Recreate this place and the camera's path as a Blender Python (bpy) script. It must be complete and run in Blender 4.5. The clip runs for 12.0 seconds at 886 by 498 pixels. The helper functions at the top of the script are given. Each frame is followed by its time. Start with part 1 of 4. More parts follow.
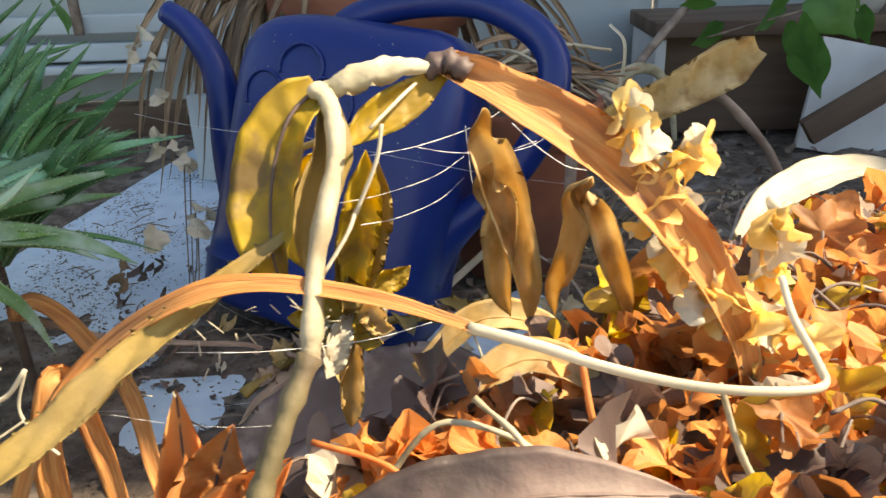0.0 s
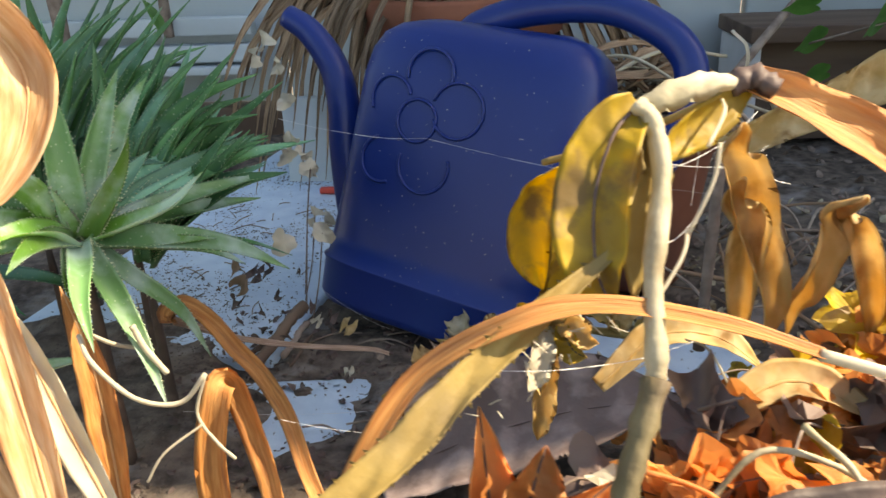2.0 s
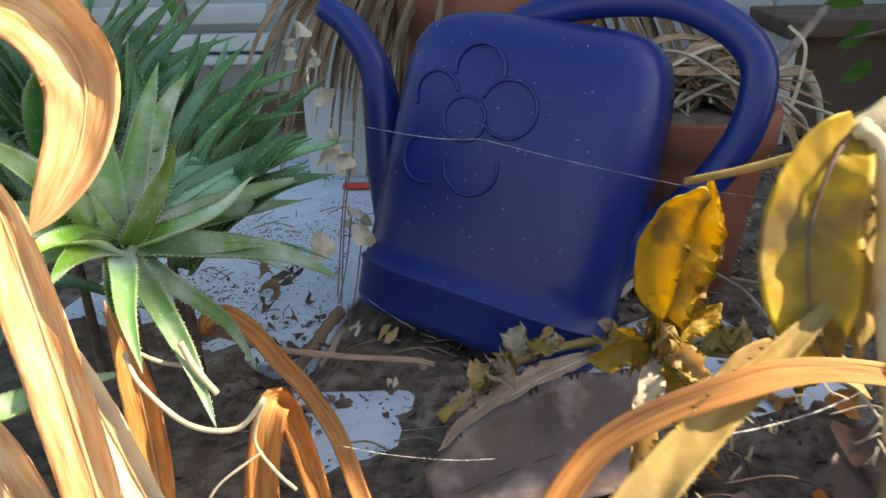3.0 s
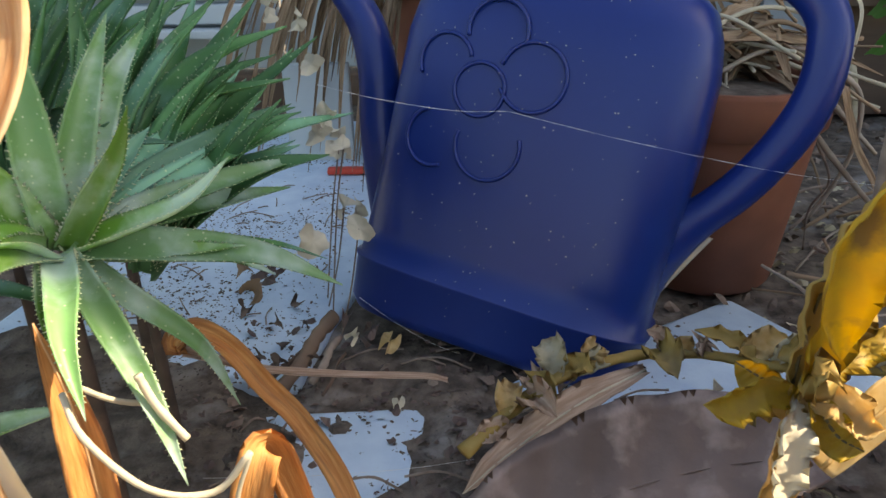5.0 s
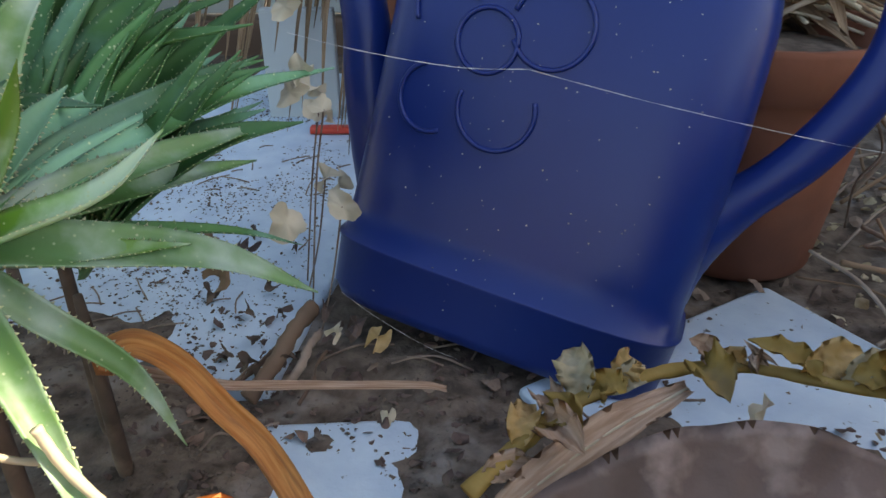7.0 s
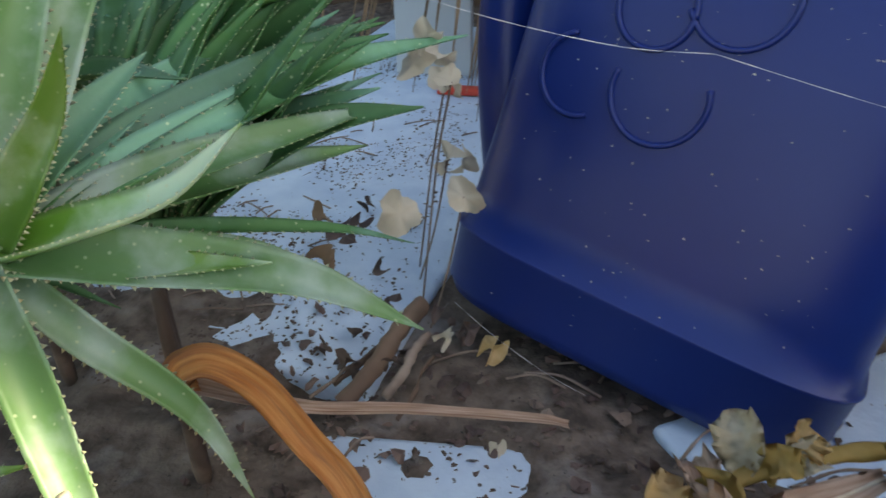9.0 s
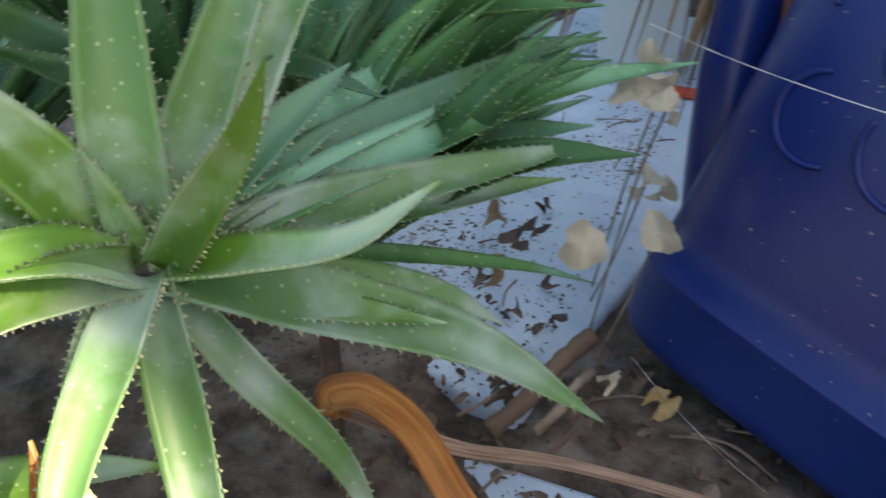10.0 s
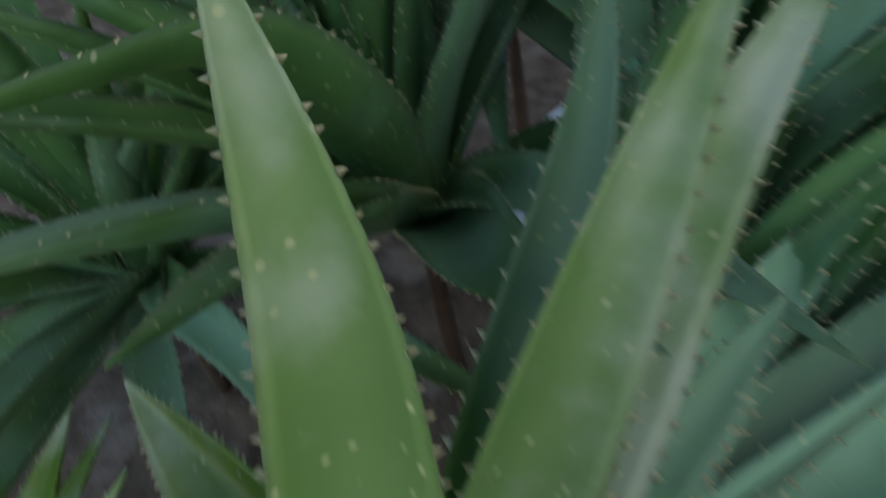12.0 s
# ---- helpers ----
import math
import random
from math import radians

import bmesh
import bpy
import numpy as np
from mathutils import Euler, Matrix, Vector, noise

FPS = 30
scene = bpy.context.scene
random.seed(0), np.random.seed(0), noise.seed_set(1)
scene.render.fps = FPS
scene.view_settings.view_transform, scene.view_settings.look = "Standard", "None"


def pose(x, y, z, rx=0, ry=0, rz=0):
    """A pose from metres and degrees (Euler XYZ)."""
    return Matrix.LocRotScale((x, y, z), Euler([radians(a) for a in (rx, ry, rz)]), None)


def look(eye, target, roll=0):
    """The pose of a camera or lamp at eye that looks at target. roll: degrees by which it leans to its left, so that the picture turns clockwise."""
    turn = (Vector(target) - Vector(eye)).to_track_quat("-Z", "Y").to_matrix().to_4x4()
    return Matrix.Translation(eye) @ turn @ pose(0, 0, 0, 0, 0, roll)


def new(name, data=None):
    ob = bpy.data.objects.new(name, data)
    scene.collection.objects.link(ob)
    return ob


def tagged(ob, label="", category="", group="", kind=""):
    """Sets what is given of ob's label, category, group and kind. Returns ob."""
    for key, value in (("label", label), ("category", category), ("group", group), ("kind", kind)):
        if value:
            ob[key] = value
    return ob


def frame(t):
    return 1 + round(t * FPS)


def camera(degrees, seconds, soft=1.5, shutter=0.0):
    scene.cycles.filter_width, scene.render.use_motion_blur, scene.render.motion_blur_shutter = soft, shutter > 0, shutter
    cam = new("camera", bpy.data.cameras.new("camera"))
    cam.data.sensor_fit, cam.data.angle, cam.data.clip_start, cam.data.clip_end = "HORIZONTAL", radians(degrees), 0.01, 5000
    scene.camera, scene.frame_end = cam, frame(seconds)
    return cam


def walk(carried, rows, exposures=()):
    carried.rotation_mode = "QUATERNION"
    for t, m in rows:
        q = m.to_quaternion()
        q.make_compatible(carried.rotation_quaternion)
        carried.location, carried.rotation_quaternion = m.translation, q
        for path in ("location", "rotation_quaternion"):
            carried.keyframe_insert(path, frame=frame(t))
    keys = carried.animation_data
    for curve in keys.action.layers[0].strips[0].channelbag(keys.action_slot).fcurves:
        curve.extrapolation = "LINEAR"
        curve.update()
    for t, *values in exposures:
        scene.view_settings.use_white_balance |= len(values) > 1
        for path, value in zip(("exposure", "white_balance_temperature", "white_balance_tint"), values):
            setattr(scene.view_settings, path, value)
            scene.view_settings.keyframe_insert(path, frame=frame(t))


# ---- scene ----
cam = camera(59.4, 12.0, shutter=0.5)
PATH = [
    (0, (0.017, 0.078, 1.098), (-0.025, 1.913, 0.304), -2.1),
    (0.5, (0.003, 0.076, 1.098), (-0.052, 1.913, 0.308), -2.1),
    (1, (-0.015, 0.078, 1.097), (-0.098, 1.915, 0.312), -2.2),
    (1.5, (-0.034, 0.076, 1.099), (-0.148, 1.915, 0.323), -2.3),
    (2, (-0.054, 0.081, 1.103), (-0.189, 1.914, 0.316), -2.3),
    (2.5, (-0.075, 0.093, 1.104), (-0.211, 1.921, 0.304), -2.3),
    (3, (-0.095, 0.112, 1.103), (-0.219, 1.935, 0.290), -1.7),
    (5, (-0.124, 0.194, 1.073), (-0.185, 2.004, 0.224), -1.4),
    (5.5, (-0.123, 0.213, 1.066), (-0.175, 2.015, 0.200), -1.5),
    (6, (-0.125, 0.235, 1.062), (-0.160, 2.022, 0.164), -1.2),
    (6.5, (-0.128, 0.254, 1.058), (-0.152, 2.027, 0.134), -0.8),
    (8.5, (-0.139, 0.326, 1.048), (-0.340, 2.011, -0.011), -0.2),
    (9, (-0.141, 0.339, 1.046), (-0.472, 1.998, -0.021), -1.0),
    (9.5, (-0.152, 0.353, 1.054), (-0.605, 1.955, -0.054), 1.0),
    (10, (-0.161, 0.372, 1.055), (-0.857, 1.854, -0.094), 0.5),
    (10.5, (-0.187, 0.394, 1.058), (-0.991, 1.744, -0.179), 3.0),
    (11, (-0.212, 0.408, 1.052), (-1.076, 1.744, -0.161), 3.6),
    (11.2, (-0.223, 0.415, 1.053), (-1.089, 1.747, -0.161), 1.5),
    (11.5, (-0.236, 0.434, 1.055), (-1.123, 1.669, -0.243), -1.4),
    (11.7, (-0.248, 0.455, 1.069), (-1.041, 1.412, -0.498), -8.6),
    (12, (-0.262, 0.471, 1.058), (-1.248, 1.513, -0.336), -12.5),
]
EXPOSURES = ((0, 1.33), (1.5, 1.38), (3.0, 1.4), (5.0, 1.5), (8.5, 1.6), (10.5, 1.53), (11.0, 1.38), (11.5, 1.2), (12.0, 0.85))
walk(cam, [(t, look(eye, target, roll)) for t, eye, target, roll in PATH], EXPOSURES)

# ---- world and sun ----
SUN_EL, SUN_AZ = 48.0, 88.0   # azimuth from +y towards +x
world = bpy.data.worlds.new("world")
scene.world = world
world.use_nodes = True
wn = world.node_tree.nodes
sky = wn.new("ShaderNodeTexSky")
sky.sky_type = "NISHITA"
sky.sun_disc = False
sky.sun_elevation, sky.sun_rotation = radians(SUN_EL), radians(SUN_AZ)
wn["Background"].inputs["Strength"].default_value = 0.15
world.node_tree.links.new(sky.outputs[0], wn["Background"].inputs["Color"])
sun = new("sun", bpy.data.lights.new("sun", "SUN"))
sun.data.energy, sun.data.angle, sun.data.color = 5.0, radians(0.6), (1.0, 0.93, 0.82)
SUN_DIR = Vector((math.sin(radians(SUN_AZ)) * math.cos(radians(SUN_EL)), math.cos(radians(SUN_AZ)) * math.cos(radians(SUN_EL)), math.sin(radians(SUN_EL))))
sun.matrix_world = look(SUN_DIR * 20, (0, 0, 0))
scene.view_settings.use_white_balance = True
scene.view_settings.white_balance_temperature = 8600
scene.view_settings.white_balance_tint = 10

# ---- materials ----
def mat(name, c1, c2, scale=20.0, rough=0.6, bump=0.2, bscale=None, c3=None, s3=4.0, stretch=(1, 1, 1), trans=0.0, metal=0.0, spec=0.5, coords="Object", vary=0.0, spots=0.0, lo=0.35, hi=0.65, mix3=(0.5, 0.7), sss=0.0):
    """A surface of two colours mixed by fine noise, a third by broad patches, relief, and light passing through thin
    leaves.
    """
    m = bpy.data.materials.new(name)
    m.use_nodes = True
    nt = m.node_tree
    n, l = nt.nodes, nt.links
    b = n["Principled BSDF"]
    tc, mp = n.new("ShaderNodeTexCoord"), n.new("ShaderNodeMapping")
    mp.inputs["Scale"].default_value = stretch
    l.new(tc.outputs[coords], mp.inputs["Vector"])
    def ramp(src, a, c):
        r = n.new("ShaderNodeMapRange")
        r.inputs["From Min"].default_value, r.inputs["From Max"].default_value = a, c
        l.new(src, r.inputs["Value"])
        return r.outputs[0]
    def noi(sc, det=5.0):
        t = n.new("ShaderNodeTexNoise")
        t.inputs["Scale"].default_value, t.inputs["Detail"].default_value = sc, det
        l.new(mp.outputs[0], t.inputs["Vector"])
        return t.outputs["Fac"]
    def mix(f, a, c):
        x = n.new("ShaderNodeMix")
        x.data_type = "RGBA"
        l.new(f, x.inputs[0])
        for v, k in ((a, 6), (c, 7)):
            if isinstance(v, tuple):
                x.inputs[k].default_value = (*v, 1)
            else:
                l.new(v, x.inputs[k])
        return x.outputs[2]
    fine = noi(scale)
    col = mix(ramp(fine, lo, hi), c1, c2)
    if c3:
        col = mix(ramp(noi(s3, 6.0), *mix3), col, c3)
    if spots:
        vo = n.new("ShaderNodeTexVoronoi")
        vo.inputs["Scale"].default_value = spots
        l.new(mp.outputs[0], vo.inputs["Vector"])
        col = mix(ramp(vo.outputs["Distance"], 0.17, 0.08), col, (0.36, 0.46, 0.28))
    if vary:
        oi, hs = n.new("ShaderNodeObjectInfo"), n.new("ShaderNodeHueSaturation")
        l.new(ramp_to(n, l, oi.outputs["Random"], 1 - vary, 1 + vary), hs.inputs["Value"])
        l.new(col, hs.inputs["Color"])
        col = hs.outputs[0]
    l.new(col, b.inputs["Base Color"])
    b.inputs["Roughness"].default_value, b.inputs["Metallic"].default_value = rough, metal
    b.inputs["Specular IOR Level"].default_value = spec
    if sss:
        b.inputs["Subsurface Weight"].default_value = sss
        b.inputs["Subsurface Radius"].default_value = (0.006, 0.008, 0.003)
        b.inputs["Subsurface Scale"].default_value = 1.0
    if bump:
        bp = n.new("ShaderNodeBump")
        bp.inputs["Strength"].default_value, bp.inputs["Distance"].default_value = bump, 0.002
        l.new(noi(bscale or scale * 2.5), bp.inputs["Height"])
        l.new(bp.outputs[0], b.inputs["Normal"])
    if trans:
        tr, ms = n.new("ShaderNodeBsdfTranslucent"), n.new("ShaderNodeMixShader")
        ms.inputs[0].default_value = trans
        l.new(col, tr.inputs["Color"])
        l.new(b.outputs[0], ms.inputs[1]), l.new(tr.outputs[0], ms.inputs[2])
        l.new(ms.outputs[0], n["Material Output"].inputs["Surface"])
    return m


def ramp_to(n, l, src, a, c):
    r = n.new("ShaderNodeMapRange")
    r.inputs["To Min"].default_value, r.inputs["To Max"].default_value = a, c
    l.new(src, r.inputs["Value"])
    return r.outputs[0]


M_SLAB = mat("pale_painted_stone", (0.44, 0.59, 0.75), (0.54, 0.69, 0.83), 40, 0.75, 0.4, 160, c3=(0.10, 0.095, 0.09), s3=150, mix3=(0.66, 0.70))
M_SOIL = mat("dark_soil", (0.055, 0.042, 0.034), (0.17, 0.135, 0.11), 70, 0.95, 0.9, 240, c3=(0.26, 0.24, 0.23), s3=28, mix3=(0.55, 0.75))
M_GROUND = mat("earth_ground", (0.10, 0.08, 0.06), (0.17, 0.14, 0.11), 6, 0.95, 0.6, 30)
M_BLUE = mat("blue_plastic", (0.002, 0.018, 0.135), (0.003, 0.023, 0.165), 5, 0.33, 0.08, 120, c3=(0.005, 0.034, 0.185), s3=9, spec=0.4, mix3=(0.55, 0.85))
M_TERRA = mat("terracotta", (0.20, 0.065, 0.035), (0.28, 0.10, 0.055), 15, 0.8, 0.25, 90, c3=(0.12, 0.05, 0.035), s3=5)
# Pale mottling, whitened further to imitate highlights on sunlit leaves.
M_ALOE = mat("aloe_skin", (0.075, 0.20, 0.025), (0.15, 0.31, 0.06), 26, 0.31, 0.15, 120, c3=(0.34, 0.49, 0.34), s3=34, sss=0.15, mix3=(0.44, 0.60), vary=0.35, spots=270, trans=0.06)
# Blue-green skin kept dark, so rear leaves carry shade in their colour.
M_ALOE2 = mat("shaded_blue_green_skin", (0.035, 0.13, 0.045), (0.08, 0.22, 0.08), 26, 0.52, 0.2, 120, c3=(0.13, 0.30, 0.20), s3=16, sss=0.1, spec=0.35, mix3=(0.48, 0.60), vary=0.35, spots=250, trans=0.05)
M_GLAUCOUS = mat("grey_green_aloe_skin", (0.095, 0.225, 0.075), (0.15, 0.30, 0.12), 26, 0.48, 0.15, 120, c3=(0.30, 0.43, 0.34), s3=30, sss=0.12, mix3=(0.46, 0.60), vary=0.25, spots=270, trans=0.05)
M_TOOTH = mat("aloe_tooth", (0.60, 0.66, 0.40), (0.7, 0.74, 0.5), 30, 0.5, 0)
M_STRAP = mat("dry_strap_leaf", (0.20, 0.12, 0.07), (0.40, 0.28, 0.18), 40, 0.7, 0.5, 60, stretch=(14, 0.9, 1), coords="UV", trans=0.25, vary=0.45)
M_ORANGE = mat("orange_dry_leaf", (0.60, 0.20, 0.05), (0.74, 0.36, 0.12), 40, 0.6, 0.5, 120, c3=(0.25, 0.09, 0.03), s3=30, trans=0.45, vary=0.35)
M_YELLOW = mat("yellow_dry_leaf", (0.42, 0.28, 0.05), (0.74, 0.52, 0.03), 45, 0.55, 0.3, 150, c3=(0.26, 0.17, 0.06), s3=70, mix3=(0.52, 0.66), trans=0.5, vary=0.15)
# Grey withered tone, lightened because the upper stem stands in sun.
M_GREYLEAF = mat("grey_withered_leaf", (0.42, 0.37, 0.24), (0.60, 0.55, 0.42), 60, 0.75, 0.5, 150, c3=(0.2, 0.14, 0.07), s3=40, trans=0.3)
# Olive of the lower stem, with its shade put into the colour.
M_SHADESTEM = mat("shaded_olive_stem", (0.09, 0.07, 0.03), (0.17, 0.135, 0.07), 60, 0.75, 0.5, 150, c3=(0.09, 0.06, 0.04), s3=40)
M_OLIVE = mat("olive_withered_leaf", (0.33, 0.22, 0.06), (0.46, 0.33, 0.11), 60, 0.65, 0.4, 150, c3=(0.25, 0.18, 0.09), s3=30, trans=0.35)
M_BROWN = mat("brown_curled_leaf", (0.060, 0.042, 0.038), (0.13, 0.085, 0.075), 30, 0.6, 0.6, 110, c3=(0.22, 0.15, 0.12), s3=20, trans=0.15)
M_SHEATH = mat("dusty_brown_sheath", (0.10, 0.072, 0.066), (0.18, 0.13, 0.12), 22, 0.65, 0.8, 70, c3=(0.30, 0.235, 0.22), s3=45, mix3=(0.52, 0.7), trans=0.1)
M_DARKLEAF = mat("dark_shrivelled_leaf", (0.05, 0.035, 0.028), (0.10, 0.07, 0.055), 30, 0.75, 0.5, 110, c3=(0.17, 0.12, 0.09), s3=40)
FIBRE = dict(stretch=(14, 0.9, 1), coords="UV")
# Orange strap leaf lightened to tan, imitating overexposure in full sun.
M_LITSTRAP = mat("sunlit_tan_strap", (0.66, 0.36, 0.15), (0.84, 0.62, 0.38), 45, 0.6, 0.5, 70, c3=(0.50, 0.20, 0.07), s3=24, trans=0.4, **FIBRE)
M_OSTRAP = mat("orange_fibrous_leaf", (0.56, 0.22, 0.06), (0.72, 0.37, 0.13), 45, 0.6, 0.5, 70, c3=(0.34, 0.14, 0.06), s3=26, trans=0.35, **FIBRE)
# Husk yellow-brown, its albedo raised in place of sunlight on the husks.
M_HUSK = mat("yellow_brown_husk", (0.64, 0.43, 0.16), (0.84, 0.68, 0.40), 50, 0.6, 0.4, 130, c3=(0.42, 0.25, 0.10), s3=60, trans=0.55)
M_STRAW = mat("pale_straw_leaf", (0.36, 0.24, 0.17), (0.55, 0.41, 0.32), 45, 0.65, 0.5, 70, c3=(0.28, 0.16, 0.10), s3=24, trans=0.25, **FIBRE)
M_STRAW2 = mat("pale_dry_stalk", (0.30, 0.24, 0.19), (0.46, 0.38, 0.31), 60, 0.7, 0.4, 150, c3=(0.2, 0.14, 0.11), s3=30)
M_FLORET = mat("sunlit_yellow_floret", (0.72, 0.42, 0.07), (0.88, 0.70, 0.34), 60, 0.6, 0.4, 150, trans=0.5, vary=0.3)
M_PALE = mat("pale_dry_petal", (0.55, 0.50, 0.38), (0.68, 0.62, 0.50), 40, 0.7, 0.3, 100, trans=0.35)
M_TWIG = mat("grey_twig", (0.14, 0.10, 0.08), (0.28, 0.22, 0.18), 60, 0.8, 0.4, 150)
M_WALL = mat("pale_blue_sheet", (0.42, 0.50, 0.54), (0.50, 0.57, 0.60), 6, 0.6, 0.1, 40, c3=(0.30, 0.34, 0.35), s3=3)
M_WOOD = mat("weathered_brown_wood", (0.09, 0.055, 0.04), (0.15, 0.10, 0.07), 30, 0.75, 0.4, 70, stretch=(0.15, 1, 1))
M_WHITE = mat("white_painted_board", (0.52, 0.54, 0.55), (0.62, 0.64, 0.65), 12, 0.6, 0.15, 60)
M_IVY = mat("ivy_leaf", (0.05, 0.16, 0.03), (0.09, 0.24, 0.05), 30, 0.45, 0.2, 80, trans=0.35, vary=0.2)
M_RED = mat("red_plastic", (0.55, 0.05, 0.03), (0.6, 0.07, 0.04), 20, 0.5, 0.1)
M_WEB = mat("cobweb_thread", (0.7, 0.7, 0.7), (0.8, 0.8, 0.8), 20, 0.4, 0, trans=0.3)
M_DARK = mat("dark_recess", (0.03, 0.03, 0.03), (0.05, 0.045, 0.04), 10, 0.9, 0.1)
M_BED = mat("rendered_masonry", (0.32, 0.30, 0.27), (0.4, 0.38, 0.35), 12, 0.85, 0.4, 60)

# ---- builders ----
def part(name, bm, material, parent=None, label="", smooth=True, kind=""):
    """Links a bmesh as one mesh object under a thing or part."""
    me = bpy.data.meshes.new(name)
    bmesh.ops.recalc_face_normals(bm, faces=bm.faces)
    bm.to_mesh(me)
    bm.free()
    if smooth:
        for p in me.polygons:
            p.use_smooth = True
    me.materials.append(material)
    ob = new(name, me)
    ob.parent = parent
    if label or kind:
        tagged(ob, label, "", "", kind)
    return ob


def thing(name, at, label, category, group="", m=None):
    ob = new(name)
    ob.matrix_world = m if m is not None else Matrix.Translation(at)
    ob.empty_display_size = 0.05
    return tagged(ob, label, category, group)


def box(x0, x1, y0, y1, z0, z1, bevel=0.0):
    bm = bmesh.new()
    bmesh.ops.create_cube(bm, size=1, matrix=Matrix.Translation(((x0 + x1) / 2, (y0 + y1) / 2, (z0 + z1) / 2)) @ Matrix.Diagonal((x1 - x0, y1 - y0, z1 - z0, 1)))
    if bevel:
        bmesh.ops.bevel(bm, geom=bm.edges[:], offset=bevel, segments=2, affect="EDGES", profile=0.6)
    return bm


def spline(pts, n):
    """n + 1 points along a smooth curve through pts."""
    p = [Vector(q) for q in pts]
    p = [p[0] * 2 - p[1]] + p + [p[-1] * 2 - p[-2]]
    out, k = [], len(p) - 3
    for i in range(n + 1):
        s = min(i / n * k, k - 1e-6)
        j, u = int(s), s - int(s)
        a, b, c, d = p[j:j + 4]
        out.append(0.5 * (2 * b + (c - a) * u + (2 * a - 5 * b + 4 * c - d) * u * u + (3 * b - a - 3 * c + d) * u ** 3))
    return out


def frames_along(path, face):
    """Tangent, side and up at each point of a path; up stays near face."""
    out = []
    for i, p in enumerate(path):
        t = (path[min(i + 1, len(path) - 1)] - path[max(i - 1, 0)]).normalized()
        f = Vector(face(i / (len(path) - 1)) if callable(face) else face)
        side = t.cross(f).normalized()
        out.append((p, t, side, side.cross(t).normalized()))
    return out


def strap(pts, width, n=16, face=(0, 0, 1), fold=0.15, thick=0.0008, ruffle=0.0, seed=0, teeth=0, tooth=0.002, across=6, bm=None):
    """A long leaf along pts. width: a function of 0..1. fold: how far the margins rise, in widths. teeth: pairs of marginal teeth."""
    rnd = random.Random(seed)
    path = spline(pts, n)
    fr = frames_along(path, face)
    bm = bm or bmesh.new()
    rows = []
    ph = rnd.uniform(0, 9)
    for i, (p, t, s, u) in enumerate(fr):
        v = i / n
        w = max(width(v), 0.0004)
        th = thick(v) if callable(thick) else thick
        top, bot = [], []
        for j in range(across + 1):
            a = j / across * 2 - 1
            lift = fold * w * a * a + ruffle * w * math.sin(v * 23 + ph + a * 2.4) * abs(a) + ruffle * 0.5 * w * math.sin(v * 51 + ph * 3 + a * 5)
            q = p + s * (a * w / 2) + u * lift
            top.append(bm.verts.new(q))
            if 0 < j < across:
                bot.append(bm.verts.new(q - u * th * math.sqrt(max(1 - a * a, 0.05)) * 1.0))
        rows.append(top + bot[::-1])
    m = len(rows[0])
    uv = bm.loops.layers.uv.verify()
    far = [0.0]
    for i in range(n):
        far.append(far[-1] + (path[i + 1] - path[i]).length)
    for i in range(n):
        for j in range(m):
            f = bm.faces.new((rows[i][j], rows[i][(j + 1) % m], rows[i + 1][(j + 1) % m], rows[i + 1][j]))
            for lp, (a, b) in zip(f.loops, ((i, j), (i, j + 1), (i + 1, j + 1), (i + 1, j))):
                lp[uv].uv = (min(b, 2 * across - b) * 0.012 / across + seed * 0.37, far[a])
    bm.faces.new(rows[0]), bm.faces.new(rows[-1])
    if teeth:
        for k in range(1, teeth):
            v = 0.04 + 0.92 * (k + rnd.uniform(-0.2, 0.2)) / teeth
            i = min(int(v * n), n - 1)
            f = v * n - i
            p0, t, s, u = fr[i]
            p = p0.lerp(fr[i + 1][0], f)
            w = width(v)
            size = tooth * (1 - 0.5 * v) * rnd.uniform(0.7, 1.25)
            for sg in (-1, 1):
                e = p + s * (sg * w / 2 * 0.985) + u * fold * w
                vs = [bm.verts.new(e - t * size * 0.55), bm.verts.new(e + t * size * 0.55), bm.verts.new(e - u * size * 0.5 - s * sg * size * 0.3), bm.verts.new(e + s * sg * size + t * size * 0.4 + u * size * 0.15)]
                for a, b, c in ((0, 1, 3), (1, 2, 3), (2, 0, 3)):
                    bm.faces.new((vs[a], vs[b], vs[c])).material_index = 1
    return bm


def tube(pts, radius, n=24, sides=10, flat=1.0, face=(0, 1, 0), bm=None, wobble=0.0, seed=0):
    """A round or flattened rod along pts. radius: a number or function of 0..1."""
    rnd = random.Random(seed)
    fr = frames_along(spline(pts, n), face)
    bm = bm or bmesh.new()
    rows = []
    for i, (p, t, s, u) in enumerate(fr):
        r = radius(i / n) if callable(radius) else radius
        r *= 1 + wobble * rnd.uniform(-1, 1)
        rows.append([bm.verts.new(p + s * r * math.cos(a) + u * r * flat * math.sin(a)) for a in (2 * math.pi * j / sides for j in range(sides))])
    for i in range(n):
        for j in range(sides):
            bm.faces.new((rows[i][j], rows[i][(j + 1) % sides], rows[i + 1][(j + 1) % sides], rows[i + 1][j]))
    bm.faces.new(rows[0]), bm.faces.new(rows[-1])
    return bm


def lathe(profile, sides=40, bm=None):
    """Turns (radius, height) pairs round z."""
    bm = bm or bmesh.new()
    rows = [[bm.verts.new((r * math.cos(a), r * math.sin(a), z)) for a in (2 * math.pi * j / sides for j in range(sides))] for r, z in profile]
    for i in range(len(rows) - 1):
        for j in range(sides):
            bm.faces.new((rows[i][j], rows[i][(j + 1) % sides], rows[i + 1][(j + 1) % sides], rows[i + 1][j]))
    bm.faces.new(rows[0]), bm.faces.new(rows[-1])
    return bm


